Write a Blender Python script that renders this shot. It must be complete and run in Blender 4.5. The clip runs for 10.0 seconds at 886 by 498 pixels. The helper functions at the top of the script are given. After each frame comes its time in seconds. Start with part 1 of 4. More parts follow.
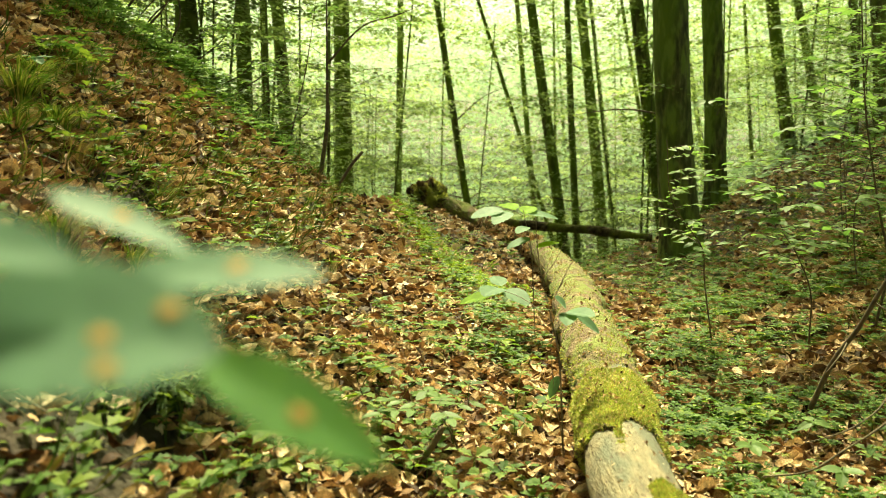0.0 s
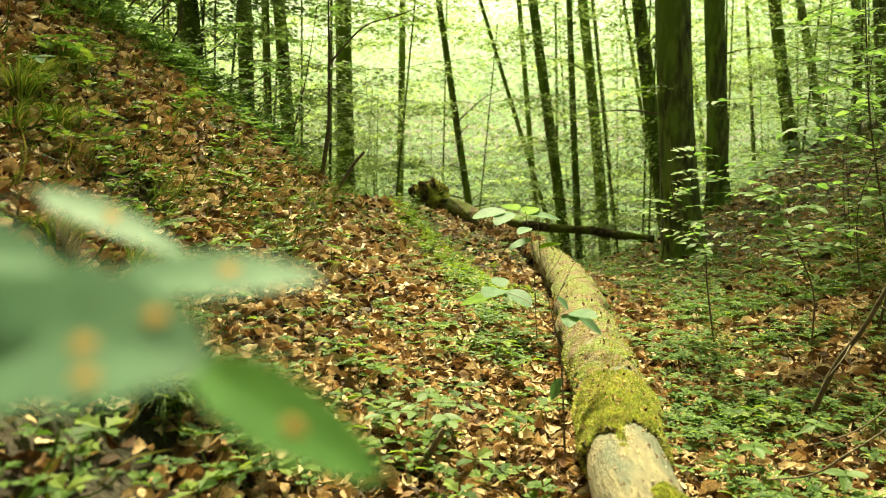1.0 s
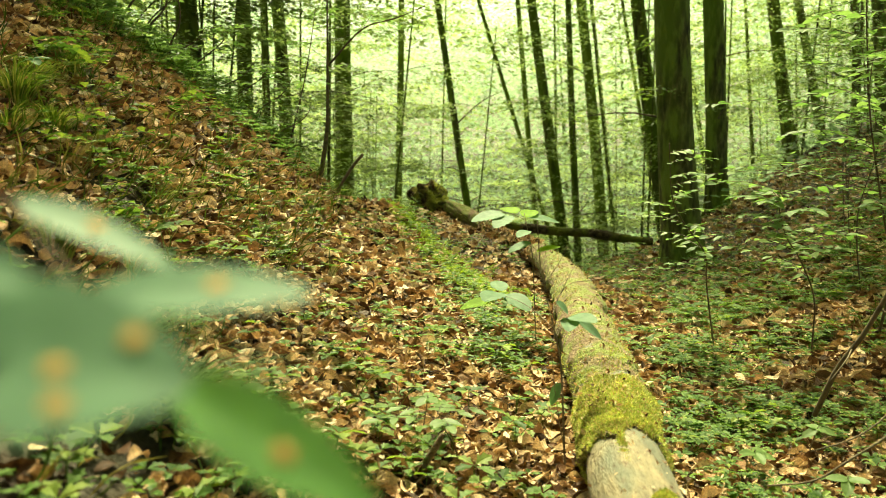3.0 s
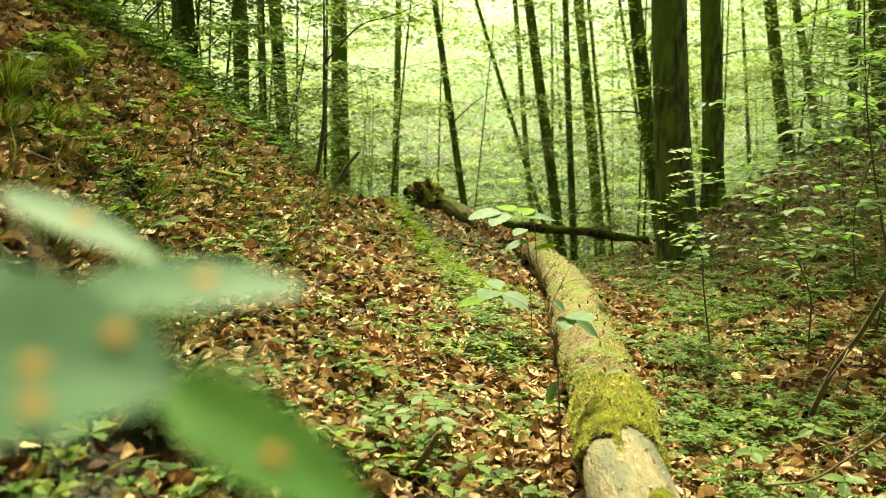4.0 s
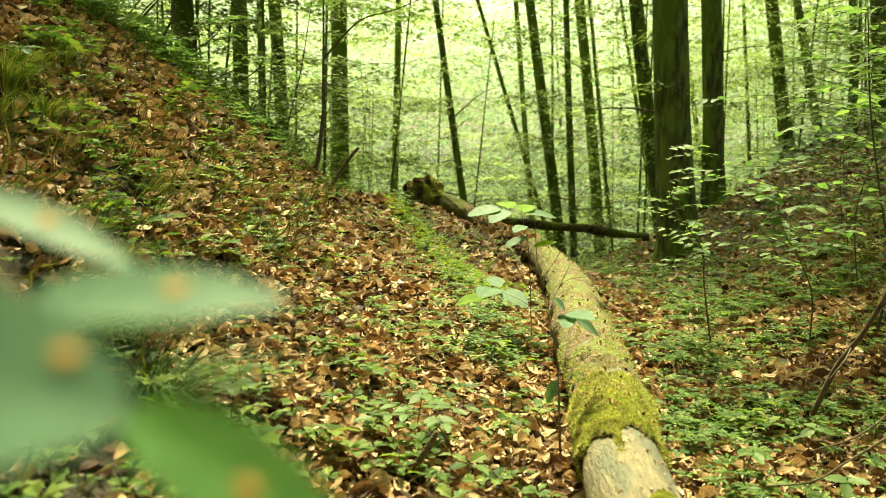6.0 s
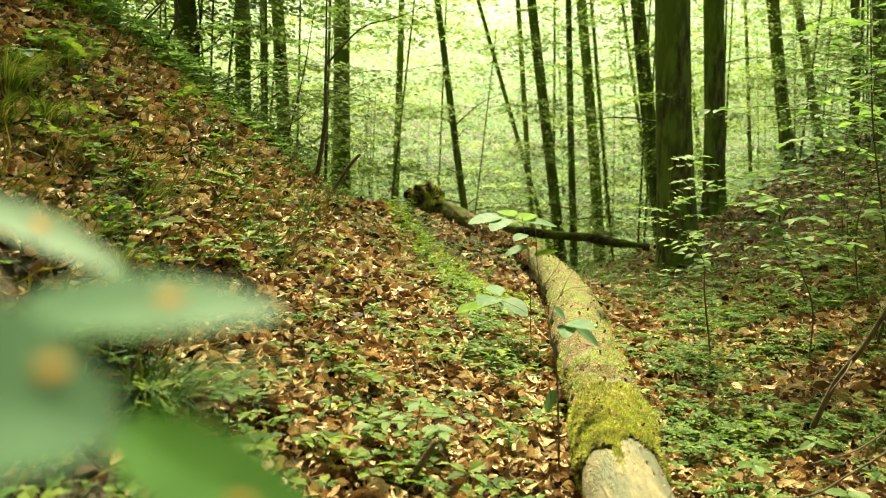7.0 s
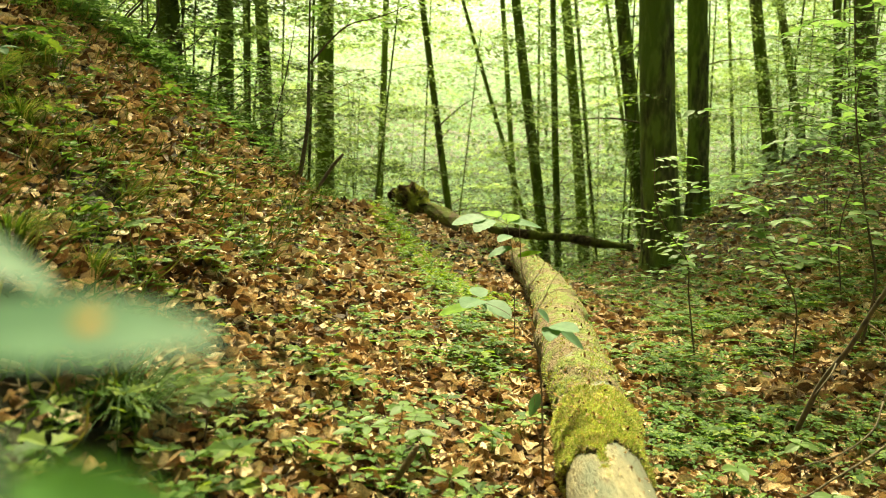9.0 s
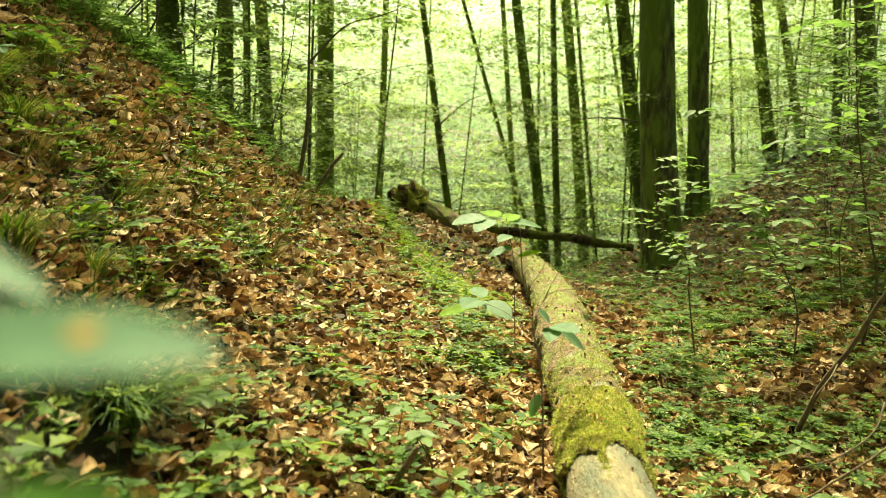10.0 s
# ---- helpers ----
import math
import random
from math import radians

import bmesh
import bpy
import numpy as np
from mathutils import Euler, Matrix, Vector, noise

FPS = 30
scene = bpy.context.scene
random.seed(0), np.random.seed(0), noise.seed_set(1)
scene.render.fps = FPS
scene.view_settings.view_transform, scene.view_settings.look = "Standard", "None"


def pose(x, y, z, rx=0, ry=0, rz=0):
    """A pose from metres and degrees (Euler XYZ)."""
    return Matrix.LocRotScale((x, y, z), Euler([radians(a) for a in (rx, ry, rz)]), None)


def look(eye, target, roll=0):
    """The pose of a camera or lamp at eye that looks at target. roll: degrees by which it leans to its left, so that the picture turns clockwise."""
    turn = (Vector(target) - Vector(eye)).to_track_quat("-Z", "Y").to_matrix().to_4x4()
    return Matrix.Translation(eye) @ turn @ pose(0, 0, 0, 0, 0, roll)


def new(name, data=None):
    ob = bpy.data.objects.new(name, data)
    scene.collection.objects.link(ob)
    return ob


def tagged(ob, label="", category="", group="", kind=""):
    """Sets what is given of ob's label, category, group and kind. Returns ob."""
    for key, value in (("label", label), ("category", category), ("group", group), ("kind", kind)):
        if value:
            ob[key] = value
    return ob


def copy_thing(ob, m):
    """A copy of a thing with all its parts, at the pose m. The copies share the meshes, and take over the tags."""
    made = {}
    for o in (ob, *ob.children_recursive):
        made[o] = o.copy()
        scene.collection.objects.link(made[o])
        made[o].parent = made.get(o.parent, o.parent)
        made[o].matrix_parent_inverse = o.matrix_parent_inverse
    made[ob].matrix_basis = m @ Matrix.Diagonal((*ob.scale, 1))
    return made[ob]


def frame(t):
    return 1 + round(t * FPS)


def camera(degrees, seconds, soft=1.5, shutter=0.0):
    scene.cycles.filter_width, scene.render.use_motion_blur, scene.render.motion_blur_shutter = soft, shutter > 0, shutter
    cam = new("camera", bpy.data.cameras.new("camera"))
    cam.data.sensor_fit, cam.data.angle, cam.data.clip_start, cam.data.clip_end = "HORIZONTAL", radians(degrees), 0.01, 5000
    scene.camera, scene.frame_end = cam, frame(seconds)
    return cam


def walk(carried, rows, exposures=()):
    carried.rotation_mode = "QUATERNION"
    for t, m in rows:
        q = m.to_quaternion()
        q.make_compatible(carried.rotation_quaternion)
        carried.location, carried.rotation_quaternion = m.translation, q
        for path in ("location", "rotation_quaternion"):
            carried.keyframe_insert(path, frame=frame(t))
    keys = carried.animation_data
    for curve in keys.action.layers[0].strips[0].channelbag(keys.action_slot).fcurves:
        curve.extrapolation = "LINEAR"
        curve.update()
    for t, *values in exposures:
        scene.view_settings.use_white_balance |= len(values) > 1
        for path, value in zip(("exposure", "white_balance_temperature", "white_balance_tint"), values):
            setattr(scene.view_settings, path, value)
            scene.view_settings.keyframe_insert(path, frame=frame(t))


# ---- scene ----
cam = camera(54.0, 10.0, soft=0.75)
cam.data.dof.use_dof = True
cam.data.dof.focus_distance = 4.2
cam.data.dof.aperture_fstop = 3.4
# seconds, eye (m), turn (degrees)
PATH = [
    (0.0, 0.0000, 0.0000, 1.0000, 85.000, -0.000, 0.000),
    (0.5, 0.0007, 0.0056, 1.0000, 84.981, 0.086, 0.024),
    (1.0, 0.0003, 0.0151, 0.9998, 85.031, -0.120, 0.116),
    (1.5, -0.0011, 0.0205, 0.9995, 85.257, -0.372, 0.268),
    (2.0, -0.0012, 0.0218, 1.0016, 85.276, -0.221, 0.253),
    (2.5, -0.0004, 0.0292, 1.0023, 85.218, -0.144, 0.152),
    (4.0, -0.0011, 0.0477, 0.9997, 85.067, -0.389, -0.198),
    (4.5, -0.0026, 0.0581, 0.9977, 84.789, -0.419, -0.219),
    (5.0, -0.0025, 0.0659, 1.0003, 84.761, -0.403, -0.184),
    (5.5, 0.0006, 0.0726, 1.0005, 84.686, -0.375, -0.255),
    (7.0, -0.0005, 0.0869, 1.0012, 85.294, -1.208, -0.148),
    (7.5, -0.0007, 0.0941, 1.0001, 85.374, -1.204, -0.456),
    (8.0, 0.0013, 0.1075, 1.0017, 85.201, -1.082, -0.683),
    (8.5, 0.0016, 0.1165, 1.0015, 85.118, -1.181, -0.902),
    (9.0, 0.0046, 0.1245, 1.0025, 85.330, -1.370, -1.163),
    (9.5, 0.0037, 0.1323, 1.0042, 85.320, -1.376, -1.119),
    (10.0, 0.0027, 0.1335, 1.0046, 85.281, -1.441, -1.181),
]
walk(cam, [(t, pose(x, y, z, a, b, c)) for t, x, y, z, a, b, c in PATH],
     exposures=[(0.0, 1.84, 9250, -15)])

# ---- light: a bright hazy sky over a beech wood, the sun high ahead ----
SUN_ELEVATION, SUN_AZIMUTH = 60, 0
world = bpy.data.worlds.new("sky")
scene.world = world
world.use_nodes = True
wt = world.node_tree
sky = wt.nodes.new("ShaderNodeTexSky")
sky.sky_type = "NISHITA"
sky.sun_disc = False
sky.sun_elevation = radians(SUN_ELEVATION)
sky.sun_rotation = radians(SUN_AZIMUTH)
sky.air_density, sky.dust_density, sky.ozone_density = 1.0, 7.2, 0.3
wt.nodes["Background"].inputs["Strength"].default_value = 0.085
wt.links.new(sky.outputs["Color"], wt.nodes["Background"].inputs["Color"])
sun_data = bpy.data.lights.new("sun", "SUN")
sun_data.energy, sun_data.angle, sun_data.color = 5.0, radians(9), (1.0, 0.95, 0.84)
sun = new("sun", sun_data)
_a, _e = radians(SUN_AZIMUTH), radians(SUN_ELEVATION)
sun.matrix_world = look((math.sin(_a) * math.cos(_e) * 50, math.cos(_a) * math.cos(_e) * 50, math.sin(_e) * 50), (0, 0, 0))

rng = np.random.default_rng(7)


# ---- materials ----
def ramp(nt, stops):
    n = nt.nodes.new("ShaderNodeValToRGB")
    el = n.color_ramp.elements
    while len(el) < len(stops):
        el.new(0.5)
    for e, (at, col) in zip(el, stops):
        e.position, e.color = at, (*col, 1)
    return n


def noise_node(nt, scale, detail=4.0, coord="Object", stretch=None, rough=0.6):
    tc = nt.nodes.new("ShaderNodeTexCoord")
    n = nt.nodes.new("ShaderNodeTexNoise")
    n.inputs["Scale"].default_value, n.inputs["Detail"].default_value, n.inputs["Roughness"].default_value = scale, detail, rough
    if stretch:
        mp = nt.nodes.new("ShaderNodeMapping")
        mp.inputs["Scale"].default_value = stretch
        nt.links.new(tc.outputs[coord], mp.inputs["Vector"])
        nt.links.new(mp.outputs["Vector"], n.inputs["Vector"])
    else:
        nt.links.new(tc.outputs[coord], n.inputs["Vector"])
    return n


def mix_colour(nt, fac, a, b, mode="MIX"):
    m = nt.nodes.new("ShaderNodeMix")
    m.data_type, m.blend_type = "RGBA", mode
    for sock, v in ((m.inputs[0], fac), (m.inputs[6], a), (m.inputs[7], b)):
        if hasattr(v, "node"):
            nt.links.new(v, sock)
        else:
            sock.default_value = v if not isinstance(v, tuple) else (*v, 1)
    return m.outputs[2]


def material(name):
    m = bpy.data.materials.new(name)
    m.use_nodes = True
    return m, m.node_tree, m.node_tree.nodes["Principled BSDF"]


def bump(nt, bsdf, height, strength, distance):
    b = nt.nodes.new("ShaderNodeBump")
    b.inputs["Strength"].default_value, b.inputs["Distance"].default_value = strength, distance
    nt.links.new(height, b.inputs["Height"])
    nt.links.new(b.outputs["Normal"], bsdf.inputs["Normal"])


def maths(nt, op, a, b=0.0):
    m = nt.nodes.new("ShaderNodeMath")
    m.operation = op
    for sock, v in ((m.inputs[0], a), (m.inputs[1], b)):
        if hasattr(v, "node"):
            nt.links.new(v, sock)
        else:
            sock.default_value = v
    return m.outputs[0]


def veined(nt, bsdf, col, deep):
    """A midrib and slanting side veins, pressed into the blade and a little darker."""
    tc = nt.nodes.new("ShaderNodeTexCoord")
    sep = nt.nodes.new("ShaderNodeSeparateXYZ")
    nt.links.new(tc.outputs["UV"], sep.inputs[0])
    side = maths(nt, "ABSOLUTE", sep.outputs["Y"])
    slant = maths(nt, "SUBTRACT", sep.outputs["X"], maths(nt, "MULTIPLY", side, 0.55))
    rib = maths(nt, "POWER", maths(nt, "ABSOLUTE", maths(nt, "SINE", maths(nt, "MULTIPLY", slant, 25.0))), 0.5)
    mid = maths(nt, "MINIMUM", maths(nt, "MULTIPLY", side, 18.0), 1.0)
    relief = maths(nt, "MULTIPLY", rib, mid)
    old = bsdf.inputs["Normal"].links[0].from_socket if bsdf.inputs["Normal"].is_linked else None
    bump(nt, bsdf, relief, deep, 0.006)
    if old:
        nt.links.new(old, bsdf.inputs["Normal"].links[0].from_node.inputs["Normal"])
    shade = ramp(nt, [(0.0, (0.72, 0.68, 0.62)), (0.6, (1.03, 1.03, 1.03))])
    nt.links.new(relief, shade.inputs["Fac"])
    return mix_colour(nt, min(deep * 1.4, 1.0), col, shade.outputs["Color"], "MULTIPLY")


def leaf_material(name, stops, through_light=0.45, gloss=0.45, patch=6.0, glow=(1.25, 1.35, 0.7), shine=0.25, grain=0.0, fleck=0.42, veins=0.0):
    """Thin leaves: a different tone for each, light shines through."""
    m, nt, bsdf = material(name)
    geo = nt.nodes.new("ShaderNodeNewGeometry")
    r = ramp(nt, stops)
    nt.links.new(geo.outputs["Random Per Island"], r.inputs["Fac"])
    n = noise_node(nt, patch)
    rn = ramp(nt, [(0.3, (0.72, 0.74, 0.7)), (0.7, (1.15, 1.12, 1.1))])
    nt.links.new(n.outputs["Fac"], rn.inputs["Fac"])
    col = mix_colour(nt, 1.0, r.outputs["Color"], rn.outputs["Color"], "MULTIPLY")
    if grain:
        n2 = noise_node(nt, grain, 3.0, rough=0.75)
        r2 = ramp(nt, [(0.32, (fleck, fleck * 0.95, fleck * 0.9)), (0.5, (0.95, 0.95, 0.95)), (0.68, (1.35, 1.33, 1.3))])
        nt.links.new(n2.outputs["Fac"], r2.inputs["Fac"])
        col = mix_colour(nt, 1.0, col, r2.outputs["Color"], "MULTIPLY")
        bump(nt, bsdf, n2.outputs["Fac"], 0.6, 0.004)
    if veins:
        col = veined(nt, bsdf, col, veins)
    nt.links.new(col, bsdf.inputs["Base Color"])
    bsdf.inputs["Roughness"].default_value = gloss
    bsdf.inputs["Specular IOR Level"].default_value = shine
    tr = nt.nodes.new("ShaderNodeBsdfTranslucent")
    nt.links.new(mix_colour(nt, 1.0, col, glow, "MULTIPLY"), tr.inputs["Color"])
    mx = nt.nodes.new("ShaderNodeMixShader")
    mx.inputs[0].default_value = through_light
    nt.links.new(bsdf.outputs[0], mx.inputs[1])
    nt.links.new(tr.outputs[0], mx.inputs[2])
    nt.links.new(mx.outputs[0], nt.nodes["Material Output"].inputs["Surface"])
    return m


def two_tone(name, stops, scale, bumps=(40.0, 0.5, 0.01), rough=0.85, stretch=None, second=None, third=None):
    """Bark, soil, wood: noise at two scales in colour and relief."""
    m, nt, bsdf = material(name)
    n = noise_node(nt, scale, 6.0, stretch=stretch)
    r = ramp(nt, stops)
    nt.links.new(n.outputs["Fac"], r.inputs["Fac"])
    col = r.outputs["Color"]
    for extra in (second, third):
        if not extra:
            continue
        colour2, scale2, low, high = extra
        n2 = noise_node(nt, scale2, 3.0, stretch=stretch)
        f2 = ramp(nt, [(low, (0, 0, 0)), (high, (1, 1, 1))])
        nt.links.new(n2.outputs["Fac"], f2.inputs["Fac"])
        col = mix_colour(nt, f2.outputs["Color"], col, colour2)
    nt.links.new(col, bsdf.inputs["Base Color"])
    bsdf.inputs["Roughness"].default_value = rough
    n3 = noise_node(nt, bumps[0], 5.0, stretch=stretch)
    bump(nt, bsdf, n3.outputs["Fac"], bumps[1], bumps[2])
    return m


SOIL = two_tone("soil", [(0.3, (0.02, 0.012, 0.007)), (0.7, (0.06, 0.036, 0.02))], 9.0, (35, 0.9, 0.03),
                second=((0.03, 0.045, 0.012), 1.1, 0.5, 0.7))
LITTER = leaf_material("dry_beech_leaves", [(0.0, (0.034, 0.018, 0.009)), (0.2, (0.15, 0.072, 0.033)), (0.44, (0.40, 0.232, 0.115)), (0.74, (0.62, 0.435, 0.26)), (1.0, (0.78, 0.645, 0.475))],
                       0.17, 0.55, 22.0, (1.0, 0.92, 0.75), 0.16, 150.0, 0.5, 0.3)
HERB = leaf_material("herb_leaves", [(0.0, (0.045, 0.095, 0.024)), (0.45, (0.095, 0.17, 0.045)), (0.85, (0.15, 0.235, 0.07)), (1.0, (0.22, 0.27, 0.06))], 0.4, 0.55, 40.0, (1.4, 1.45, 0.8), 0.14)
CARPET = leaf_material("carpet_leaves", [(0.0, (0.10, 0.16, 0.025)), (0.5, (0.19, 0.28, 0.04)), (1.0, (0.30, 0.38, 0.06))], 0.4, 0.6, 12.0, (1.5, 1.5, 0.8))
BEECH = leaf_material("young_beech_leaves", [(0.0, (0.07, 0.13, 0.03)), (0.5, (0.12, 0.19, 0.045)), (1.0, (0.19, 0.26, 0.065))], 0.55, 0.45, 3.0, (1.7, 1.8, 1.1))
# Brighter than BEECH: light from behind the shoots is put into the colour.
SHOOTLEAF = leaf_material("sapling_shoot_leaves", [(0.0, (0.09, 0.165, 0.05)), (0.5, (0.145, 0.235, 0.08)), (1.0, (0.21, 0.30, 0.115))], 0.5, 0.5, 12.0, (1.5, 1.6, 1.1), 0.2)
# Beech green made paler: brightness the shaded tiers lack is put into the colour.
UNDERLEAF = leaf_material("brightened_understorey_leaves", [(0.0, (0.115, 0.165, 0.06)), (0.5, (0.19, 0.25, 0.10)), (1.0, (0.27, 0.33, 0.135))], 0.6, 0.5, 3.0, (1.55, 1.6, 1.3), 0.15)
# Paler and bluer than the near leaves: valley haze put into the colour.
HAZYLEAF = leaf_material("hazy_beech_leaves", [(0.0, (0.14, 0.195, 0.105)), (0.5, (0.20, 0.265, 0.145)), (1.0, (0.26, 0.325, 0.195))], 0.6, 0.5, 0.5, (1.45, 1.65, 1.6))
SAPLEAF = leaf_material("sapling_leaves", [(0.0, (0.08, 0.165, 0.09)), (0.7, (0.12, 0.215, 0.12)), (1.0, (0.15, 0.25, 0.07))], 0.4, 0.6, 30.0, shine=0.22, veins=0.1)
GRASS = leaf_material("grass_blades", [(0.0, (0.05, 0.09, 0.018)), (0.5, (0.10, 0.16, 0.03)), (0.75, (0.20, 0.20, 0.07)), (1.0, (0.32, 0.26, 0.12))], 0.35, 0.5, 20.0)
DARKGRASS = leaf_material("dark_grass_blades", [(0.0, (0.035, 0.075, 0.02)), (0.7, (0.07, 0.135, 0.032)), (1.0, (0.13, 0.19, 0.045))], 0.3, 0.5, 20.0)
STRAW = leaf_material("dry_grass", [(0.0, (0.14, 0.10, 0.04)), (1.0, (0.32, 0.25, 0.11))], 0.2, 0.5, 20.0)
MOSS = leaf_material("moss_shoots", [(0.0, (0.18, 0.215, 0.05)), (0.4, (0.36, 0.415, 0.13)), (0.62, (0.53, 0.56, 0.22)), (0.8, (0.54, 0.43, 0.22)), (1.0, (0.36, 0.22, 0.10))], 0.3, 0.7, 25.0, grain=13.0, fleck=0.58)
BARK = two_tone("beech_bark", [(0.3, (0.033, 0.032, 0.012)), (0.5, (0.10, 0.10, 0.04)), (0.68, (0.24, 0.225, 0.10))], 14.0, (36, 1.0, 0.03), 0.8, (1, 1, 0.3),
                ((0.115, 0.16, 0.028), 1.8, 0.41, 0.56), ((0.17, 0.22, 0.05), 7.0, 0.5, 0.62))
BARK.node_tree.nodes["Principled BSDF"].inputs["Specular IOR Level"].default_value = 0.12
TWIG = two_tone("twig_bark", [(0.3, (0.045, 0.032, 0.018)), (0.7, (0.15, 0.11, 0.062))], 30.0, (90, 0.4, 0.003))
DRYTWIG = two_tone("dry_twig", [(0.3, (0.08, 0.055, 0.03)), (0.7, (0.24, 0.18, 0.11))], 14.0, (90, 0.4, 0.002))
DEADBARK = two_tone("rotten_bark", [(0.3, (0.016, 0.011, 0.006)), (0.5, (0.05, 0.037, 0.02)), (0.7, (0.13, 0.10, 0.055))], 14.0, (30, 1.0, 0.04), 0.9, None, ((0.10, 0.115, 0.02), 3.0, 0.42, 0.58))
DEADBARK.node_tree.nodes["Principled BSDF"].inputs["Specular IOR Level"].default_value = 0.12
FRESHLEAF = leaf_material("fresh_hazel_leaf", [(0.0, (0.16, 0.30, 0.04)), (1.0, (0.21, 0.35, 0.05))], 0.5, 0.65, 30.0, (1.5, 1.5, 0.6), 0.1)
WOOD = two_tone("weathered_log_wood", [(0.3, (0.095, 0.085, 0.048)), (0.48, (0.18, 0.147, 0.082)), (0.7, (0.29, 0.235, 0.135))], 22.0, (60, 1.0, 0.012), 0.8, (1.8, 0.5, 1.8),
                ((0.115, 0.118, 0.075), 4.2, 0.48, 0.62), ((0.085, 0.052, 0.026), 46.0, 0.6, 0.68))
MOSSBED = two_tone("moss_bed", [(0.3, (0.11, 0.14, 0.022)), (0.55, (0.25, 0.29, 0.075)), (0.8, (0.38, 0.37, 0.13))], 14.0, (120, 1.0, 0.02), 0.95, None,
                   ((0.33, 0.23, 0.10), 3.2, 0.46, 0.6))
MOSSCRUST = two_tone("moss_crust", [(0.3, (0.05, 0.038, 0.015)), (0.5, (0.14, 0.104, 0.04)), (0.72, (0.26, 0.18, 0.09))], 11.0, (48, 1.0, 0.03), 0.95, None,
                     ((0.18, 0.12, 0.068), 4.5, 0.42, 0.56), ((0.155, 0.18, 0.04), 6.0, 0.45, 0.57))
EARTH = two_tone("root_earth", [(0.3, (0.02, 0.013, 0.007)), (0.5, (0.085, 0.052, 0.025)), (0.72, (0.28, 0.18, 0.09))], 16.0, (26, 1.0, 0.06), 1.0, None, ((0.30, 0.30, 0.06), 4.0, 0.42, 0.54))
EARTH.node_tree.nodes["Principled BSDF"].inputs["Specular IOR Level"].default_value = 0.05
SPOT = two_tone("leaf_spot", [(0.3, (0.36, 0.19, 0.04)), (0.7, (0.46, 0.27, 0.07))], 200.0, (300, 0.1, 0.0005))


# ---- geometry helpers ----
def mesh_from(name, verts, faces, smooth=False, uv=None):
    """verts (n, 3); faces (m, 3 or 4), or a list of such arrays; uv (n, 2), where the material has veins."""
    faces = [np.asarray(f, dtype=np.int64) for f in (faces if isinstance(faces, list) else [faces]) if len(f)]
    me = bpy.data.meshes.new(name)
    verts = np.asarray(verts, dtype=np.float32)
    me.vertices.add(len(verts))
    me.vertices.foreach_set("co", verts.ravel())
    idx = np.concatenate([f.ravel() for f in faces]).astype(np.int32)
    sizes = np.concatenate([np.full(len(f), f.shape[1]) for f in faces])
    me.loops.add(len(idx))
    me.loops.foreach_set("vertex_index", idx)
    me.polygons.add(len(sizes))
    me.polygons.foreach_set("loop_start", np.concatenate([[0], np.cumsum(sizes)[:-1]]).astype(np.int32))
    me.update(calc_edges=True)
    me.validate()
    me.polygons.foreach_set("use_smooth", np.full(len(me.polygons), smooth))
    if uv is not None:
        at = np.empty(len(me.loops), dtype=np.int32)
        me.loops.foreach_get("vertex_index", at)
        me.uv_layers.new(name="blade").data.foreach_set("uv", np.asarray(uv, dtype=np.float32)[at].ravel())
    return me


def part(name, me, mat, parent=None, label=""):
    ob = new(name, me)
    if mat and not len(me.materials):
        me.materials.append(mat)
    if parent:
        ob.parent = parent
    return tagged(ob, label)


def join(pieces):
    """[(verts, faces), ...] to one verts, faces list."""
    vs, tri, quad, off = [], [], [], 0
    for v, f in pieces:
        for g in (f if isinstance(f, list) else [f]):
            g = np.asarray(g)
            if len(g):
                (tri if g.shape[1] == 3 else quad).append(g + off)
        vs.append(v)
        off += len(v)
    out = [np.concatenate(a) for a in (tri, quad) if a]
    return np.concatenate(vs), out


def spline(points, n):
    """A smooth line of n points through the given ones."""
    p = np.asarray(points, float)
    q = np.vstack([2 * p[0] - p[1], p, 2 * p[-1] - p[-2]])
    t = np.linspace(0, len(p) - 1 - 1e-9, n)
    i = t.astype(int)
    u = (t - i)[:, None]
    a, b, c, d = q[i], q[i + 1], q[i + 2], q[i + 3]
    return 0.5 * (2 * b + (c - a) * u + (2 * a - 5 * b + 4 * c - d) * u**2 + (3 * b - a - 3 * c + d) * u**3)


def rough(x, y, z, seed=0.0):
    """Cheap smooth noise in -1..1 on arrays."""
    s = seed * 1.7
    return (np.sin(1.0 * x + 1.7 * y + 0.9 * z + s) + np.sin(-1.9 * x + 0.8 * y + 1.3 * z + 2.1 * s + 1)
            + np.sin(2.3 * x + 1.1 * y - 2.0 * z + 0.7 * s + 2) + np.sin(0.6 * x - 2.6 * y + 1.6 * z + 3 * s)) / 4


